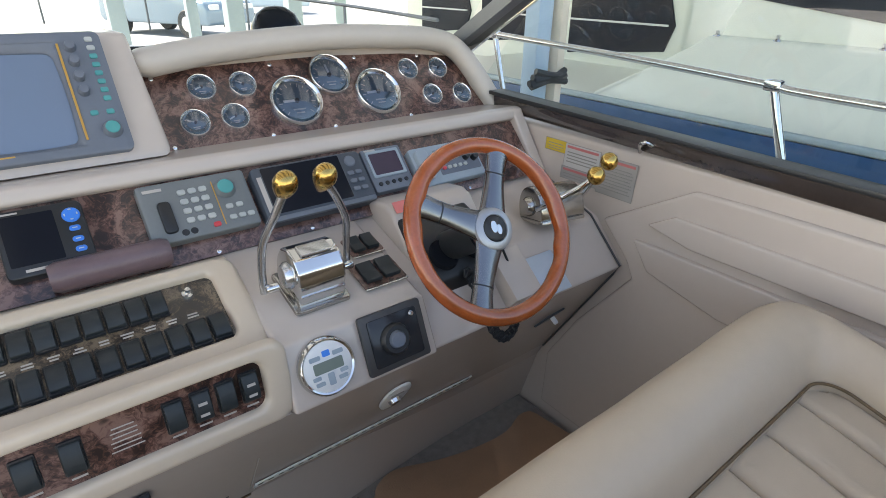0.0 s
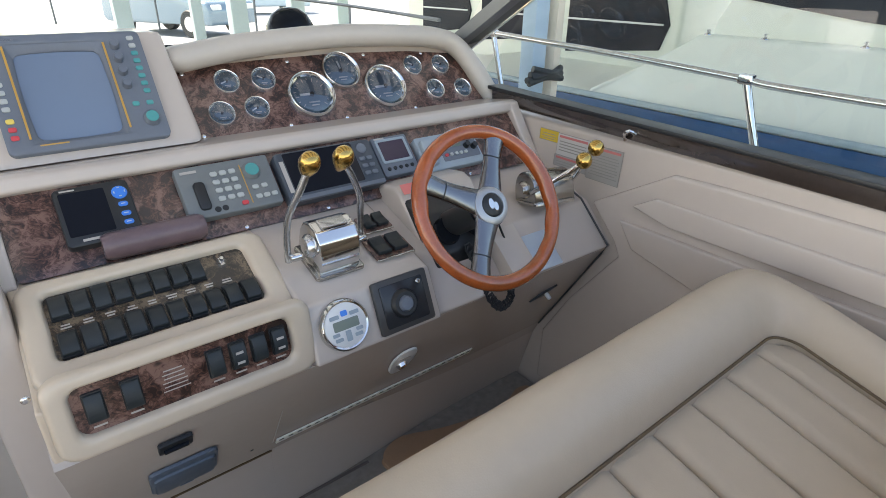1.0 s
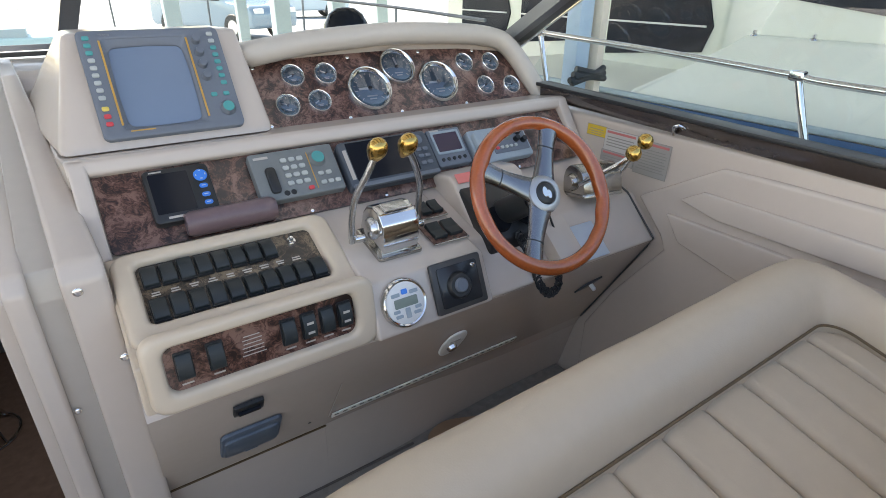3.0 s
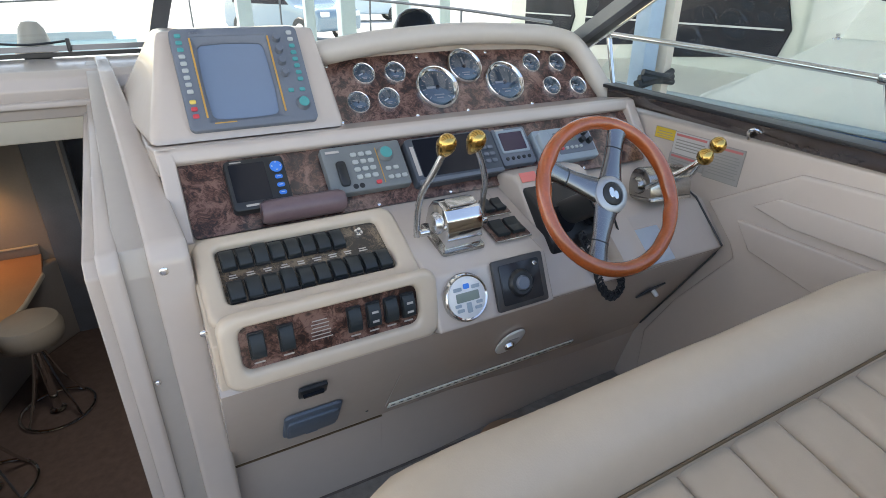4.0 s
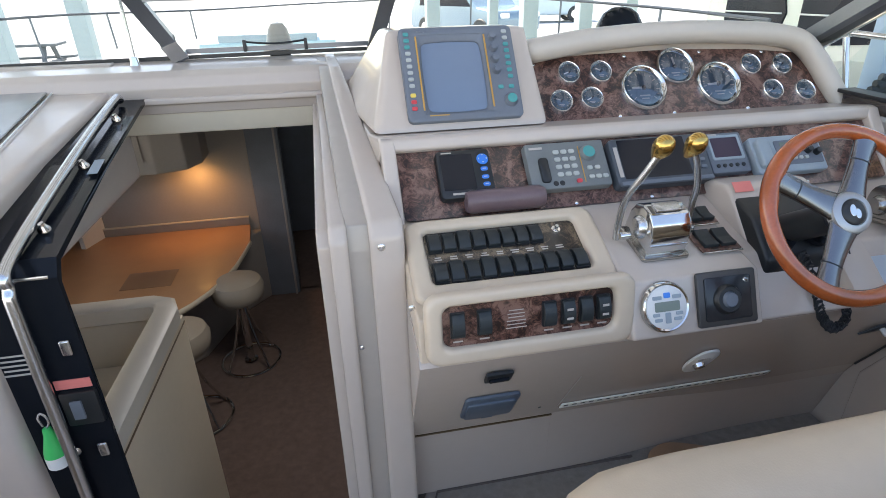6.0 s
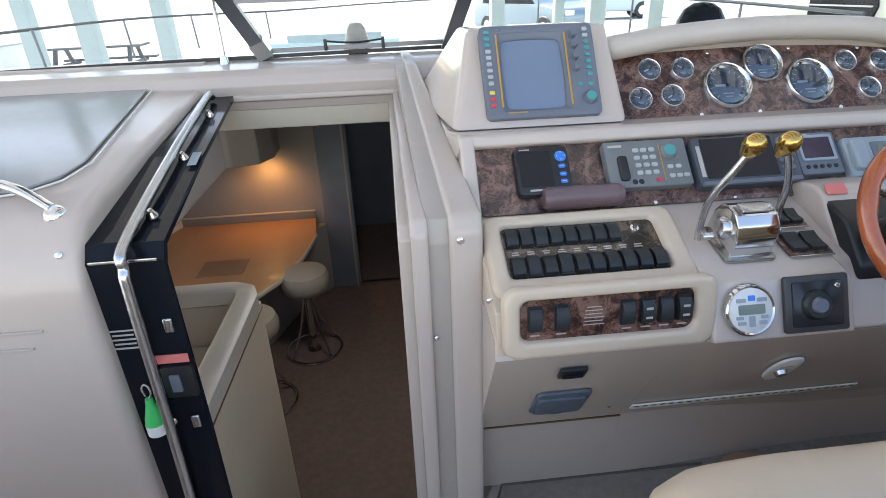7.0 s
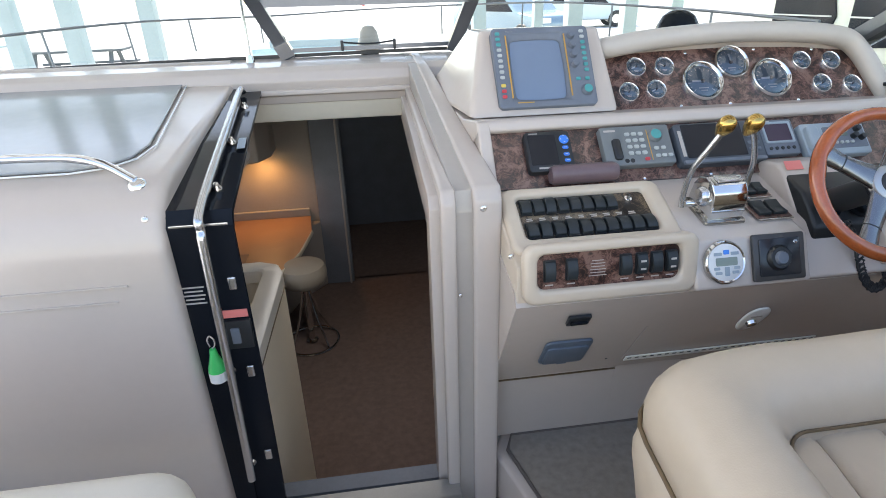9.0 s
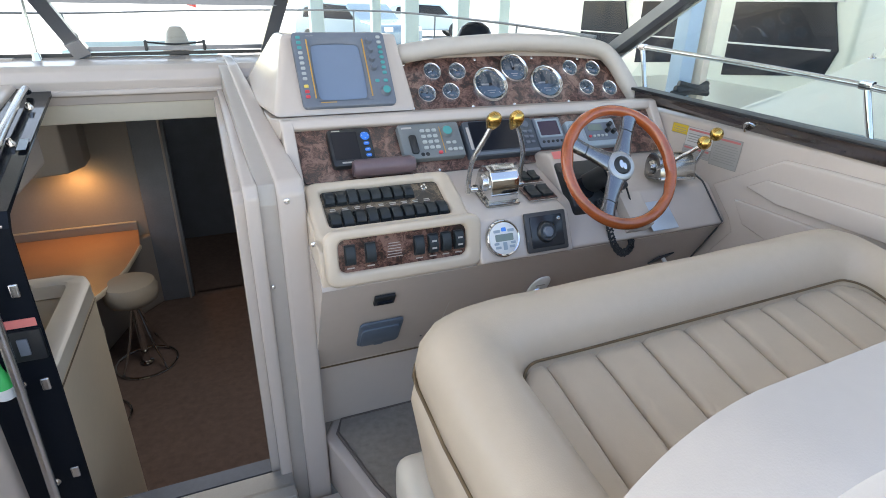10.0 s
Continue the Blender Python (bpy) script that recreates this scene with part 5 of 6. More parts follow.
# ---- sliding companionway door ----
sd_ = thing("sliding_door", pose(-0.91, 0.9, 0.12), "open black acrylic sliding door folded over the companionway edge", "door")
dpath = [(0.905, 0.06), (0.897, 0.60), (0.893, 1.02), (0.915, 1.055), (1.30, 1.125), (1.84, 1.196)]
for xa, xb, o in ((-0.992, -0.925, 0.0), (-0.935, -0.845, 0.016)):
    outer = [(y + o, z - o * 0.6) for y, z in dpath]
    inner = [(y + o + 0.012, z - o * 0.6 - 0.012) for y, z in dpath][::-1]
    bm = prism(outer + inner, xa, xb, 0.0)
    for v in bm.verts:
        k = max(0.0, v.co.y - 1.0)
        v.co.x += -0.05 * min(1, k / 0.85) - (0.008 if v.co.z < 0.5 else 0)
    pin(sd_, part("panel", bm, BLACK_GLOSS, None, smooth=False))
pin(sd_, part("bend_strip", rbox(0.132, 0.005, 0.006, 0.001, c=(-0.917, 0.8935, 1.022)), STEEL))
rl = pin(sd_, part("handrail", tube([(-0.918, 0.862, 0.255), (-0.910, 0.860, 0.60), (-0.906, 0.860, 0.95), (-0.906, 0.868, 1.015), (-0.910, 0.915, 1.058), (-0.924, 1.30, 1.138), (-0.950, 1.72, 1.198), (-0.951, 1.775, 1.200), (-0.951, 1.790, 1.190)], 0.0115, 10, 14, up=(1, 0, 0)), STEEL, None, "brushed steel hand rail"))
for y, z in ((0.88, 0.30), (0.88, 0.62), (1.02, 1.085), (1.30, 1.135), (1.62, 1.18)):
    pin(sd_, part("bracket", lathe([(0, 0.018), (0.006, 0.017), (0.008, 0.010), (0.012, 0.004), (0.013, 0.0), (0, 0)], 16, m=pose((-0.893 if y > 1 else -0.913) - 0.04 * max(0, y - 1), y, z - (0.017 if y > 1 else 0), 20 if y > 1 else 90)), CHROME))
for z in (0.30, 0.595, 0.86):
    pin(sd_, part("catch", rbox(0.020, 0.010, 0.036, 0.005, seg=3, c=(-0.872, 0.906, z)), STEEL))
pin(sd_, part("red_label", rbox(0.068, 0.002, 0.022, 0, c=(-0.885, 0.9085, 0.772)), CORAL, smooth=False))
pin(sd_, part("sticker", rbox(0.022, 0.085, 0.001, 0, c=(-0.876, 1.292, 1.1172), rot=pose(0, 0, 0, 7.5, 0, 5)), UNIT_LIGHT, smooth=False))
pin(sd_, part("lock_case", rbox(0.07, 0.02, 0.085, 0.006, c=(-0.882, 0.910, 0.712)), BLACK))
pin(sd_, part("lock_slot", rbox(0.022, 0.008, 0.045, 0.002, c=(-0.888, 0.899, 0.712)), UNIT))
for i in range(5):
    pin(sd_, part("print_line", rbox(0.052 - 0.008 * (i % 2), 0.002, 0.004, 0, c=(-0.963, 0.895, 0.862 - i * 0.011)), MARK, smooth=False))
fl = thing("key_float", pose(-0.946, 0.880, 0.602) @ Matrix.Scale(0.80, 4), "green and white key float hanging on a bead chain", "key float")
part("cone", lathe([(0, 0.115), (0.010, 0.112), (0.013, 0.09), (0.026, 0.045), (0.028, 0.030), (0, 0.030)], 24), GREEN, fl)
part("white_base", lathe([(0, 0.030), (0.0285, 0.030), (0.0285, -0.005), (0.022, -0.010), (0, -0.010)], 24), WHITE, fl)
bm = bmesh.new()
for p in spline([(0, 0, 0.112), (0.010, 0, 0.128), (0.009, 0, 0.148), (-0.003, 0.004, 0.157), (-0.010, 0, 0.145), (-0.006, 0, 0.122)], 5):
    bmesh.ops.create_icosphere(bm, subdivisions=1, radius=0.0034, matrix=Matrix.Translation(p))
part("ball_chain", bm, STEEL, fl)
sill = tagged(part("door_sill", prism([(0.82, 0.055), (0.82, 0.070), (0.86, 0.074), (0.88, 0.064), (0.95, 0.064), (0.95, -0.01), (0.82, -0.01)], -0.99, -0.31, 0.003), mat("dull_sill_metal", (0.34, 0.33, 0.31), 0.5, 0.5, var=0.1, scale=12)), "brushed metal companionway sill", "sill", kind="structure")
tagged(part("sill_riser", rbox(0.70, 0.09, 0.16, 0.01, c=(-0.65, 0.885, -0.09)), GEL), "beige riser under the companionway sill", "riser", kind="structure")

# ---- cabin below ----
ZF = -1.1
tagged(part("cabin_floor", rbox(2.15, 1.5, 0.06, 0, c=(-0.55, 5.45, ZF - 0.03), bm=rbox(3.6, 3.85, 0.06, 0, c=(-0.9, 2.8, ZF - 0.03))), CARPET_D), "dark brown cabin carpet", "floor", kind="structure")
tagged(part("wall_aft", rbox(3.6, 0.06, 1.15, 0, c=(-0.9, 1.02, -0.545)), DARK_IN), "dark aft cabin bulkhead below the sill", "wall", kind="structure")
bm = None
# the opening left in this wall is added to light the galley
for y0, y1, z0, z1 in ((0.9, 4.75, -1.12, 0.15), (0.9, 4.75, 0.85, 1.16), (0.9, 1.3, 0.15, 0.85), (4.1, 4.75, 0.15, 0.85)):
    bm = rbox(0.06, y1 - y0, z1 - z0, 0, c=(-2.68, (y0 + y1) / 2, (z0 + z1) / 2), bm=bm)
tagged(part("wall_port", bm, WALL_IN), "beige port cabin wall", "wall", kind="structure")
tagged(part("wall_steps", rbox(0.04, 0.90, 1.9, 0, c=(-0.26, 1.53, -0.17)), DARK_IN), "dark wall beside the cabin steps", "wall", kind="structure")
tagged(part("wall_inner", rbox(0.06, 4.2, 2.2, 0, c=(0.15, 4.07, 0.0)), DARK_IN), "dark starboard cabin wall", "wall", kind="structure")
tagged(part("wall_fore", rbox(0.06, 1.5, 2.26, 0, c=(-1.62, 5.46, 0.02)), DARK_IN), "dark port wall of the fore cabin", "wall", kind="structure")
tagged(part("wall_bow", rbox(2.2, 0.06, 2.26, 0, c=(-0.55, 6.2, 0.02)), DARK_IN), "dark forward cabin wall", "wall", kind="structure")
bm = None
for x0, x1, y0, y1 in ((-2.68, 0.3, 1.9, 2.4), (-2.68, -0.85, 2.4, 2.95), (-0.25, 0.3, 2.4, 2.95), (-2.68, 0.3, 2.95, 4.75), (-1.6, 0.3, 4.75, 5.3), (-1.6, -1.35, 5.3, 6.1), (-0.55, 0.3, 5.3, 6.1), (-1.6, 0.3, 6.1, 6.2)):
    bm = rbox(x1 - x0, y1 - y0, 0.05, 0, c=((x0 + x1) / 2, (y0 + y1) / 2, 1.13), bm=bm)
for v in bm.verts:
    v.co.z -= SHEER * (v.co.y - 1.9)
tagged(part("cabin_ceiling", bm, WALL_IN), "beige cabin ceiling under the deck", "ceiling", kind="structure")
blk = part("wall_partition", rbox(1.78, 0.06, 2.2, 0.01, c=(-1.80, 4.72, 0.0)), WALL_IN)
tagged(blk, "beige cabin partition lit by a small lamp", "wall", kind="structure")
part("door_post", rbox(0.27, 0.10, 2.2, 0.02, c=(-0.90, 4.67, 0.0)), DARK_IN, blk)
part("post_trim", rbox(0.018, 0.02, 2.2, 0.004, c=(-0.80, 4.615, 0.0)), WALL_IN, blk)
CABINET = mat("cream_cabinet", (0.70, 0.585, 0.43), 0.4, var=0.06, scale=3)
gal = thing("galley_cabinet", pose(-1.3, 1.35, ZF), "cream galley cabinet with raised rim beside the steps", "cabinet")
pin(gal, part("side_panel", prism([(1.055, ZF), (1.68, ZF), (1.68, 0.47), (0.96, 0.502), (0.96, 0.12), (1.055, 0.09)], -0.925, -0.895, 0.006), CABINET))
pin(gal, part("front_panel", rbox(1.2, 0.03, 1.55, 0.006, c=(-1.52, 1.67, -0.30)), CREAM))
pin(gal, part("inner_floor", rbox(1.2, 0.60, 0.03, 0, c=(-1.52, 1.34, 0.30)), CREAM))
pin(gal, part("rim", sweep([Vector(p) for p in ((-0.91, 0.945, 0.538), (-0.91, 1.60, 0.520), (-0.93, 1.66, 0.515), (-0.98, 1.685, 0.515), (-2.1, 1.685, 0.515))], [(-0.045, -0.03), (0.03, -0.03), (0.03, 0.02), (0.02, 0.028), (-0.035, 0.028), (-0.045, 0.02)]), VINYL_PALE))
pin(gal, part("rim_groove", sweep([Vector(p) for p in ((-0.894, 0.96, 0.470), (-0.894, 1.60, 0.447), (-0.894, 1.675, 0.445))], circle(0.003, 6)), PIPING))
ctr = thing("galley_counter", pose(-1.7, 4.0, -0.4), "amber lit curved galley counter with pale edge", "counter")
arc = [(-1.08, 4.30)] + [(-1.10 - 0.72 * (1 - math.cos(radians(a))), 4.28 - 1.25 * math.sin(radians(a))) for a in range(10, 91, 10)] + [(-2.6, 3.0), (-2.6, 4.68), (-1.12, 4.68)]
pin(ctr, part("top", prism(arc, -0.42, -0.38, 0.006, axis="z"), COUNTER))
pin(ctr, part("edge_trim", sweep([Vector((x, y, -0.4)) for x, y in arc[:10]], circle(0.012, 8, 0.022)), CREAM))
pin(ctr, part("upstand", rbox(1.5, 0.02, 0.07, 0.004, c=(-1.87, 4.675, -0.345)), WALL_IN))
pin(ctr, part("upstand_trim", rbox(1.5, 0.026, 0.010, 0.003, c=(-1.87, 4.672, -0.306)), CREAM))
pin(ctr, part("pedestal", prism([(-1.45, 3.75), (-1.25, 4.35), (-1.0, 4.66), (-2.6, 4.66), (-2.6, 3.4), (-1.8, 3.4)], ZF, -0.425, 0.02, axis="z"), WALL_IN))
# flush darker slab stands in for a small reflection on the counter
pin(ctr, part("sink", rbox(0.34, 0.26, 0.006, 0.002, c=(-1.72, 3.75, -0.379)), mat("counter_reflection", (0.30, 0.17, 0.10), 0.35, var=0.1)))
uc = thing("wall_cabinet", pose(-1.9, 4.4, 0.4), "grey-beige upper galley cabinet with rounded end", "cabinet")
up_ = [(-2.6, 4.66), (-2.6, 4.15), (-1.62, 4.15), (-1.42, 4.22), (-1.34, 4.40), (-1.34, 4.66)]
pin(uc, part("body", prism(up_, 0.28, 0.95, 0.015, axis="z"), WALL_IN))
pin(uc, part("door", rbox(0.52, 0.012, 0.40, 0.004, c=(-1.95, 4.143, 0.58)), WALL_IN))
pin(uc, part("latch", lathe([(0, 0.012), (0.012, 0.010), (0.014, 0), (0, 0)], 14, m=pose(-2.05, 4.136, 0.44, 90)), GOLD))
cl = thing("cabinet_lamp", pose(-1.46, 4.50, 0.27), "small glowing amber lamp under the cabinet", "lamp")
part("lens", lathe([(0, -0.012), (0.05, -0.010), (0.06, 0.0), (0, 0.0)], 24), mat("amber_lens", (1.0, 0.62, 0.22), 0.5, var=0, emit=3.5), cl)
lamp = new("lamp_light", bpy.data.lights.new("lamp_light", "SPOT"))
lamp.data.energy, lamp.data.color, lamp.data.spot_size, lamp.data.spot_blend, lamp.data.shadow_soft_size = 1.8, (1.0, 0.48, 0.15), radians(150), 0.8, 0.05
lamp.matrix_world = look((-1.46, 4.50, 0.235), (-1.48, 4.66, -0.4))


# cream stool vinyl darkened in colour for the shade it stands in
SHADED_CREAM = mat("shaded_cream_vinyl", (0.33, 0.285, 0.225), 0.5, var=0.08, scale=6, bump=0.1, bscale=300)


def stool(x, y):
    s = thing("bar_stool", pose(x, y, ZF), "cream padded bar stool on chrome pedestal", "stool", "galley stools")
    part("cushion", lathe([(0, 0.73), (0.12, 0.725), (0.168, 0.705), (0.186, 0.66), (0.182, 0.60), (0.165, 0.56), (0.14, 0.545), (0, 0.545)], 32), SHADED_CREAM, s)
    part("column", lathe([(0.026, 0.55), (0.026, 0.03), (0.05, 0.02), (0, 0.02)], 18), CHROME, s)
    for a in (45, 135, 225, 315):
        part("strut", tube([(0.03 * math.cos(radians(a)), 0.03 * math.sin(radians(a)), 0.50), (0.10 * math.cos(radians(a)), 0.10 * math.sin(radians(a)), 0.25), (0.205 * math.cos(radians(a)), 0.205 * math.sin(radians(a)), 0.02)], 0.009, 5, 8), CHROME, s)
    part("foot_ring", tube([(0.215 * math.cos(radians(a)), 0.215 * math.sin(radians(a)), 0.012) for a in range(0, 360, 20)], 0.011, 3, 8, closed=True), CHROME, s)


stool(-1.11, 3.62)
stool(-1.385, 3.02)
sofa = thing("cabin_cushion", pose(-0.25, 1.9, -0.6), "tan cushion end below the companionway", "cushion")
part("pad", rbox(0.16, 0.5, 0.22, 0.06, seg=4, c=(0.06, 0, 0.1)), TAN, sofa)
pin(sofa, part("base", rbox(0.30, 0.6, 0.46, 0.02, c=(-0.05 + 0.02, 1.9, -0.86)), DARK_IN))

# cabin walls end under the sloping deck
for ob in list(bpy.data.objects):
    if ob.type == "MESH" and (ob.name.split(".")[0] in ("wall_port", "wall_inner", "wall_fore", "wall_bow", "wall_partition", "door_post", "post_trim") or ob.parent is uc):
        shift = ob.matrix_world.translation
        for v in ob.data.vertices:
            v.co.z = min(v.co.z, 1.11 - SHEER * (v.co.y + shift.y * (ob.parent is uc) - 1.9) - shift.z * (ob.parent is uc))

# ---- windscreen ----
ws = thing("windscreen", pose(0, 2.05, 1.28), "raked glass windscreen with dark bronze frame", "windscreen")
BASE = [(-2.5, 1.95, 1.265), (-1.6, 2.03, 1.283), (-0.8, 2.06, 1.290), (-0.1, 2.07, 1.295), (0.55, 1.96, 1.30), (1.0, 1.72, 1.305), (1.20, 1.47, 1.305), (1.235, 1.28, 1.19)]
bp_ = spline(BASE, 8)
pin(ws, part("gasket", sweep(bp_[:-8], [(-0.008, -0.012), (0.008, -0.012), (0.008, 0.001), (-0.008, 0.001)]), GASKET))


def post(a, b, w, d, material=WFRAME, name="post"):
    pts = [Vector(a), Vector(b)]
    pin(ws, part(name, sweep(pts, [(-w, -d), (w, -d), (w, d), (-w, d)], up=(0, 1, 0)), material, smooth=False))


post((-0.80, 2.03, 1.285), (-0.925, 1.80, 1.60), 0.024, 0.018)
post((-0.135, 2.04, 1.29), (-0.045, 1.80, 1.60), 0.024, 0.018)
post((-0.90, 1.90, 1.485), (-0.08, 1.90, 1.485), 0.018, 0.018, name="top_bar")
post((-0.79, 2.045, 1.305), (-0.14, 2.05, 1.31), 0.008, 0.007, name="bottom_bar")
post((-0.803, 2.024, 1.292), (-0.824, 1.986, 1.345), 0.028, 0.021, STEEL, name="bracket")
post((1.19, 1.50, 1.30), (1.20, 1.00, 1.60), 0.022, 0.02)
post((1.215, 1.46, 1.30), (1.225, 0.96, 1.60), 0.006, 0.022, CHROME, name="chrome_edge")
bm = bmesh.new()
top = [Vector((p.x * 0.97, p.y - 0.26, 1.62)) for p in bp_[:-8]]
va, vb = [bm.verts.new(p + Vector((0, 0, 0.008))) for p in bp_[:-8]], [bm.verts.new(p) for p in top]
for i in range(len(va) - 1):
    bm.faces.new((va[i], va[i + 1], vb[i + 1], vb[i]))
pane = pin(ws, part("front_pane", bm, GLASS))
pane.visible_shadow = False
bm = bmesh.new()
vv = [bm.verts.new(p) for p in ((1.228, 1.40, 1.192), (1.228, -1.2, 1.135), (1.16, -1.2, 1.62), (1.195, 1.02, 1.60))]
bm.faces.new(vv)
pane = pin(ws, part("side_pane", bm, GLASS))
pane.visible_shadow = False

for x in (-0.585, -0.375):
    pin(ws, part("vent_latch", rbox(0.012, 0.02, 0.040, 0.004, c=(x, 2.03, 1.318)), GASKET))
pin(ws, part("vent_stay", tube([(-0.585, 2.035, 1.33), (-0.48, 2.03, 1.322), (-0.375, 2.035, 1.33)], 0.0035, 4, 8), GASKET))
hook = tagged(part("trim_hook", tube([(1.186, 0.745, 1.128), (1.172, 0.74, 1.150), (1.172, 0.725, 1.158), (1.184, 0.715, 1.15)], 0.005, 5, 8), CHROME), "small chrome hook on the dark trim strip", "hook")
horn = thing("deck_horn", pose(-0.475, 2.15, 1.262), "small beige deck light housing on a bracket", "deck light")
part("cover", lathe([(0, 0.125), (0.022, 0.12), (0.036, 0.10), (0.045, 0.06), (0.06, 0.03), (0.06, 0.022), (0, 0.022)], 24), GEL_TRIM, horn)
part("bracket", rbox(0.075, 0.05, 0.022, 0.004, c=(0, 0, 0.011)), GASKET, horn)
ant = thing("antenna", pose(-0.945, 2.0, 1.27), "thin white antenna rod with chrome base", "antenna")
part("base", lathe([(0, 0.03), (0.012, 0.028), (0.018, 0.0), (0, 0)], 16), CHROME, ant)
part("rod", tube([(0, 0, 0.02), (-0.003, 0.0, 0.6), (-0.004, 0, 1.2)], 0.007, 4, 8, up=(0, 1, 0)), STEEL, ant)
cmp_ = thing("compass", pose(0.747, 1.86, 1.255) @ Matrix.Diagonal((1.12, 1.12, 1.2, 1)), "black domed compass on the dashboard top", "compass")
part("base", lathe([(0, 0.05), (0.075, 0.05), (0.085, 0.03), (0.085, 0.0), (0, 0)], 32), BLACK, cmp_)
part("dome", lathe([(0, 0.135), (0.03, 0.131), (0.055, 0.115), (0.072, 0.085), (0.076, 0.05), (0, 0.05)], 32), BLACK_GLOSS, cmp_)

# rails on deck
br_ = thing("side_rail", pose(1.5, 0.6, 1.1), "polished steel side rail on stanchions outside the window", "rail")
pin(br_, part("top_tube", tube([(1.49, -1.2, 1.25), (1.5, 0.37, 1.265), (1.5, 0.64, 1.277), (1.5, 1.06, 1.298), (1.5, 1.66, 1.320)], 0.0105, 8), CHROME))
for y in (0.60, 1.62):
    pin(br_, part("stanchion", tube([(1.5, y - 0.08, 1.035), (1.5, y + 0.01, 1.275 if y < 1 else 1.315)], 0.011, 4, 12, up=(0, 1, 0)), CHROME))
    pin(br_, part("collar", rbox(0.028, 0.042, 0.028, 0.008, c=(1.5, y + 0.01, 1.277 if y < 1 else 1.318)), CHROME))
    pin(br_, part("foot", lathe([(0, 0.014), (0.018, 0.012), (0.026, 0), (0, 0)], 16, m=pose(1.5, y - 0.08, 1.035)), CHROME))
bw = thing("bow_rail", pose(-0.5, 4.5, 1.22), "thin steel bow rail with stanchions on the foredeck", "rail")
bpts = [(-2.75, 2.4, 1.30), (-2.65, 3.2, 1.335), (-2.2, 4.6, 1.365), (-1.4, 6.0, 1.345), (-0.5, 6.9, 1.36), (0.4, 6.2, 1.39), (1.2, 4.8, 1.41), (1.6, 3.4, 1.37), (1.66, 2.2, 1.33)]
sp = spline(bpts, 8)
# stainless steel with a dark base in place of its dim reflections
RAIL_M = mat("darkened_steel_rail", (0.20, 0.21, 0.22), 0.4, 0.9, var=0.15, scale=12)
pin(bw, part("top_tube", sweep(sp, circle(0.009, 8)), RAIL_M))
for p in [Vector((-2.495, 3.681, 1.35)), Vector((-2.257, 4.421, 1.362)), Vector((-1.96, 5.02, 1.356)), Vector((-1.5, 5.82, 1.345))] + [sp[i] for i in (40, 46, 52, 58)]:
    pin(bw, part("stanchion", tube([(p.x * 0.99, p.y - 0.02, 1.10), p], 0.008, 2, 8, up=(0, 1, 0)), RAIL_M))

# ---- beyond the boat ----
def column(x, y, w):
    tagged(part("boathouse_column", rbox(w, w, 5.9, 0.02, c=(x, y, 1.65)), COLUMN_M), "pale green-white boathouse column", "column", "boathouse columns")


for az, d, w in ((-29.5, 8.6, 0.20), (-25.4, 8.6, 0.24), (-19.5, 8.6, 0.22), (11.2, 9.5, 0.22), (17.0, 9.5, 0.16), (20.4, 9.5, 0.26), (25.5, 9.5, 0.24), (29.5, 9.5, 0.22), (-38.0, 8.6, 0.24), (-48.0, 8.6, 0.24), (40.0, 9.5, 0.2)):
    a = radians(az)
    column(-0.4 + d * math.tan(a), d, w)
tagged(part("beam", rbox(24, 0.25, 0.4, 0.02, c=(0, 8.6, 3.9)), COLUMN_M), "pale boathouse beam", "beam", kind="structure")


def vehicle(m, paint, label):
    c = thing("parked_car", m, label, "car")
    prof = [(-2.2, 0.35), (-2.25, 0.75), (-2.1, 0.95), (-1.2, 1.05), (-0.6, 1.55), (0.9, 1.62), (1.9, 1.45), (2.2, 1.0), (2.25, 0.45), (2.1, 0.32)]
    part("body", prism(prof, -0.9, 0.9, 0.09, seg=3, axis="y"), paint, c)
    part("window", prism([(-1.0, 1.06), (-0.55, 1.47), (0.85, 1.53), (1.6, 1.38), (1.7, 1.08)], -0.905, 0.905, 0.02, axis="y"), NGLASS, c)
    for x in (-1.4, 1.4):
        for y in (-0.82, 0.82):
            w = part("wheel", lathe([(0.20, -0.11), (0.34, -0.11), (0.37, -0.08), (0.37, 0.08), (0.34, 0.11), (0.20, 0.11)], 28, m=pose(0, 0, 0, 90)), RUBBER, c, m=pose(x, y, 0.37))
            part("rim", lathe([(0, -0.10), (0.21, -0.105), (0.22, 0.0), (0.21, 0.105), (0, 0.10)], 20, m=pose(0, 0, 0, 90)), STEEL, w)
    for y in (-0.65, 0.65):
        part("headlight", rbox(0.08, 0.34, 0.14, 0.03, c=(-2.22, y, 0.82)), WHITE, c)
    return c


CARP = mat("blue_car_paint", (0.20, 0.29, 0.35), 0.25, 0.2, var=0.05, coat=0.6)
CARW = mat("pale_car_paint", (0.55, 0.66, 0.70), 0.25, 0.12, var=0.05, spec=0.3)
vehicle(pose(4.6, 19.1, -0.1, 0, 0, 117), CARP, "blue sport utility car parked outside the boathouse")
vehicle(pose(10.5, 28.0, -0.1, 0, 0, 170), CARW, "pale car parked in the yard")
pt = thing("picnic_table", pose(-6.35, 12.7, -0.1, 0, 0, 6), "grey wooden picnic table in the yard", "table")
GREYW = mat("weathered_wood", (0.13, 0.15, 0.16), 0.8, var=0.2, scale=4)
for i in range(5):
    part("plank", rbox(1.9, 0.13, 0.05, 0.01, c=(0, -0.29 + i * 0.145, 0.75)), GREYW, pt)
for y in (-0.75, 0.75):
    part("bench", rbox(1.9, 0.26, 0.05, 0.01, c=(0, y, 0.45)), GREYW, pt)
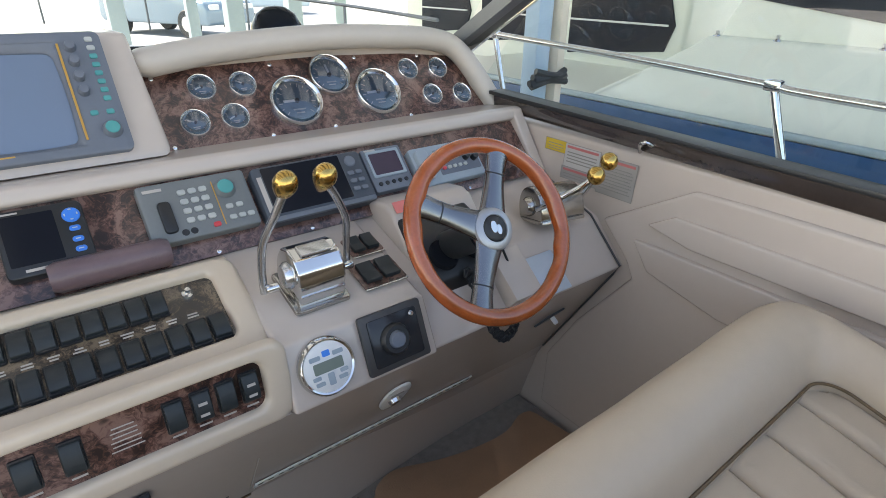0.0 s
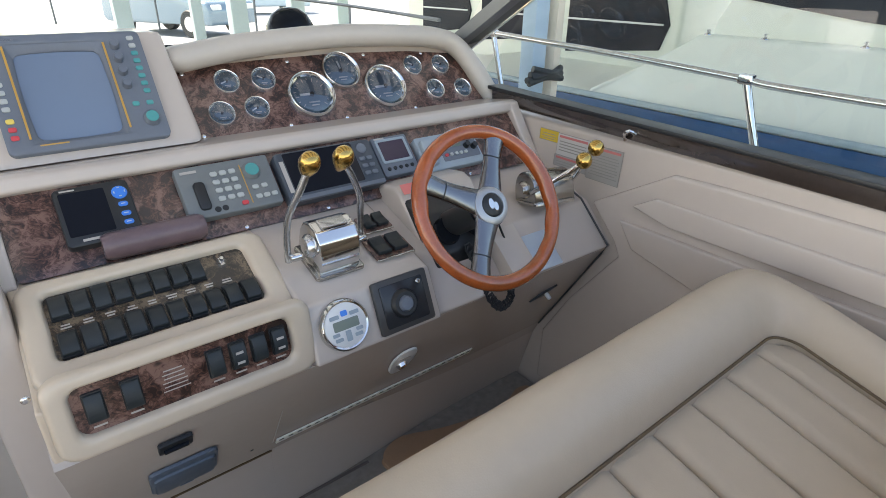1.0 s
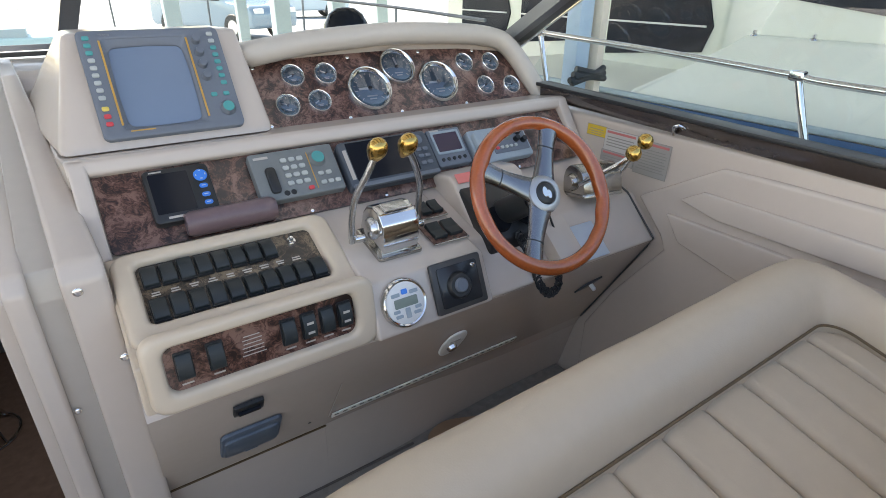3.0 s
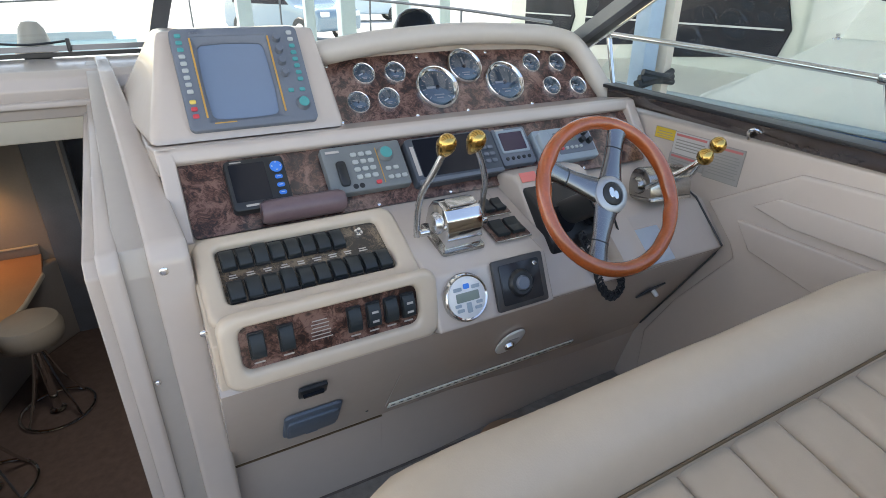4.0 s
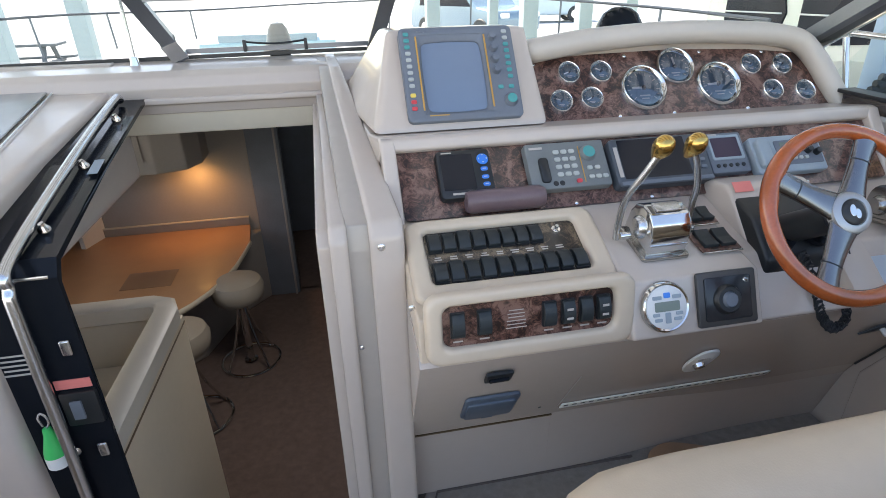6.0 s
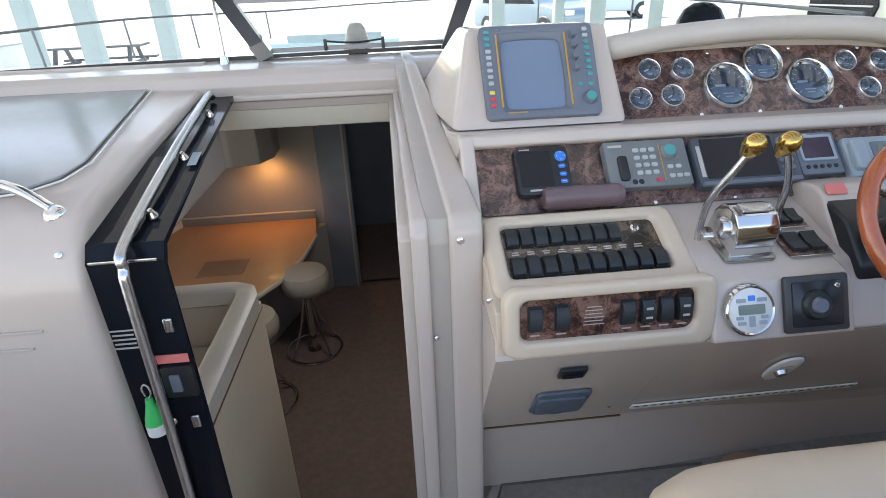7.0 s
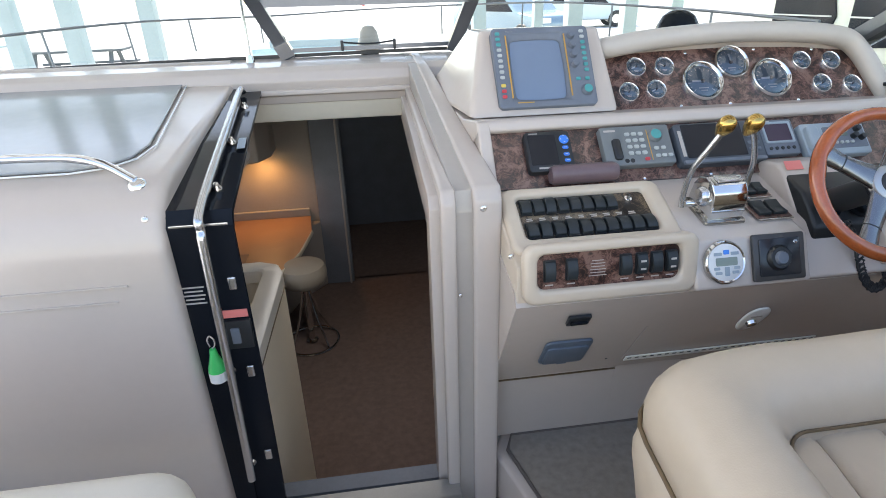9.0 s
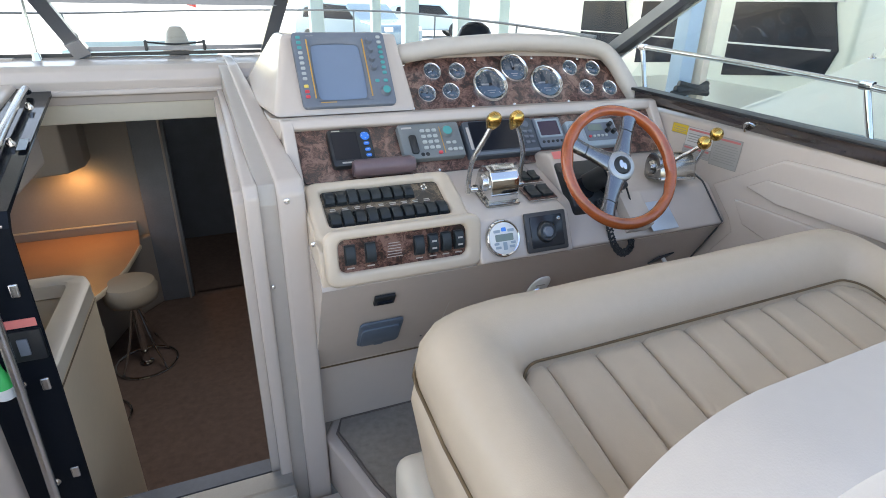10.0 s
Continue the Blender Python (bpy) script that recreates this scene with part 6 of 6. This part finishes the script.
for x in (-0.7, 0.7):
    for sy in (-1, 1):
        part("leg", tube([(x, sy * 0.25, 0.73), (x, sy * 0.75, 0.0)], 0.045, 2, 6, up=(1, 0, 0)), GREYW, pt)
    part("crossbar", rbox(0.06, 1.7, 0.08, 0.01, c=(x, 0, 0.40)), GREYW, pt)
hut = thing("dock_box", pose(-9.1, 13.3, -0.1) @ Matrix.Scale(0.5, 4), "pale white storage box standing on the quay", "storage box")
part("wall", rbox(3.2, 2.4, 1.7, 0.03, c=(0, 0, 0.85)), FOREDECK, hut)
part("roof", prism([(-1.75, 1.70), (0, 2.1), (1.75, 1.70), (1.75, 1.62), (-1.75, 1.62)], -1.35, 1.35, 0.02, axis="y"), COLUMN_M, hut)
pb = thing("pontoon_boat", pose(-1.6, 15.0, -0.1) @ Matrix.Scale(0.5, 4), "pale teal pontoon boat standing on the quay", "boat")
part("hull", rbox(6.4, 2.0, 0.9, 0.12, seg=3, c=(0, 0, 0.6)), mat("pale_teal_paint", (0.42, 0.60, 0.62), 0.5, var=0.06), pb)
part("rail_panel", rbox(4.6, 1.9, 0.55, 0.05, c=(0, 0, 1.1)), COLUMN_M, pb)
flag = thing("flag", pose(-0.55, 18.0, -0.1), "small red flag on a thin pole", "flag")
part("pole", tube([(0, 0, 0), (0, 0, 2.2)], 0.02, 2, 8, up=(0, 1, 0)), STEEL, flag)
bm = bmesh.new()
bmesh.ops.create_grid(bm, x_segments=8, y_segments=6, size=0.5)
for v in bm.verts:
    v.co = (0.13 + v.co.x * 0.24, 0.05 * math.sin(v.co.x * 7), 1.60 + v.co.y * 0.36 * (1 - (v.co.x + 0.5) * 0.6) - 0.18 * (v.co.x + 0.5))
fo = part("cloth", bm, mat("red_cloth", (0.65, 0.10, 0.09), 0.8, var=0.05), flag)
fo.modifiers.new("thick", "SOLIDIFY").thickness = 0.01

# neighbouring boat
nb = thing("moored_boat", pose(3.6, 1.0, -1.3), "white cabin cruiser with blue stripe moored alongside", "boat")
pin(nb, part("hull", rbox(2.6, 11.0, 2.08, 0.03, seg=3, c=(4.46, -0.9, -0.26)), HULL_N))
pin(nb, part("stripe", rbox(0.02, 11.0, 0.15, 0.003, c=(3.155, -0.9, 0.695)), BLUE))
pin(nb, part("rub_rail", rbox(0.05, 11.0, 0.035, 0.014, seg=3, c=(3.16, -0.9, 0.795)), COLUMN_M))


def leaning(name, pts, x0, x1, k, zb, material, r=0.02):
    """A (y, z) outline run along x, leaning inboard by k for each metre of height above zb."""
    bm = prism(pts, x0, x1, r, seg=2)
    for v in bm.verts:
        v.co.x += max(0.0, v.co.z - zb) * k
    return pin(nb, part(name, bm, material))


leaning("deck_house", [(-6.0, 0.75), (2.50, 0.75), (2.44, 0.83), (2.10, 1.04), (1.93, 1.17), (1.88, 1.215), (-6.0, 1.215)], 3.19, 5.2, 0.78, 0.80, HULL_N)
leaning("cabin", [(-6.0, 1.15), (1.86, 1.15), (1.84, 1.30), (1.60, 1.95), (-6.0, 1.95)], 3.60, 5.4, 0.25, 1.2, HULL_N)
leaning("cabin_window", [(1.72, 1.425), (1.04, 1.332), (0.30, 1.265), (-3.0, 1.265), (-3.0, 1.88), (1.50, 1.88)], 3.588, 3.62, 0.25, 1.2, NGLASS, 0.004)
for y in (2.0, 1.485, 0.968, 0.3):
    pin(nb, part("deck_fitting", lathe([(0, 0.034), (0.012, 0.032), (0.010, 0.014), (0.024, 0.006), (0.026, 0), (0, 0)], 14, m=pose(3.54, min(y, 1.84), 1.212)), CHROME))
b2 = thing("moored_boat", pose(5.5, 5.0, -1.3), "white motor yacht with dark windows moored further off", "boat")
pin(b2, part("hull", rbox(4.0, 8.0, 1.98, 0.06, seg=3, c=(6.3, 6.5, -0.31)), HULL_N))
pin(b2, part("superstructure", rbox(3.4, 4.2, 1.6, 0.05, seg=3, c=(6.36, 4.80, 1.4)), HULL_N))
for y0, y1 in ((2.80, 3.95), (4.15, 5.3), (5.5, 6.5)):
    w = pin(b2, part("window", prism([(y0 + 0.07, 0.955), (y0, 1.17), (y0 + 0.12, 1.5), (y0 + 0.2, 2.0), (y1, 2.0), (y1, 0.85)], 4.64, 4.68, 0.006), NGLASS))
    for zb in (1.17, 1.56):
        pin(b2, part("window_bar", rbox(0.02, y1 - y0 - 0.05, 0.016, 0.003, c=(4.632, (y0 + y1) / 2 + 0.03, zb)), WHITE))
cl_ = thing("mooring_cleat", pose(4.42, 3.62, 0.68), "chrome mooring cleat on the neighbouring deck", "cleat")
part("bar", tube([(0.0, -0.10, 0.045), (0, -0.03, 0.05), (0, 0.03, 0.05), (0, 0.10, 0.045)], 0.010, 4, 8), RAIL_M, cl_)
for y in (-0.035, 0.035):
    part("leg", tube([(0, y, 0.0), (0, y, 0.05)], 0.010, 2, 8, up=(0, 1, 0)), RAIL_M, cl_)
pl = thing("mooring_post", pose(2.25, 2.06, -1.3), "pale blue and tan mooring post with black strap", "post")
part("blue_post", rbox(0.105, 0.10, 4.4, 0.014, c=(-0.012, 0.05, 2.2)), POST_BLUE, pl)
part("tan_post", rbox(0.055, 0.08, 4.4, 0.012, c=(0.085, 0.0, 2.2)), POST_TAN, pl)
bm = None
for i in range(5):
    bm = tube([(-0.15 + 0.01 * i, -0.05 - 0.006 * (i % 2), 2.33 + 0.014 * i - (0.03 if i % 2 else 0)), (0.0, -0.06 - 0.005 * i, 2.35 + 0.006 * (i - 2)), (0.13 - 0.008 * i, -0.045, 2.32 + 0.018 * ((i * 2) % 5) * 0.8)], 0.018, 6, 8, bm=bm)
part("strap", bm, RUBBER, pl)
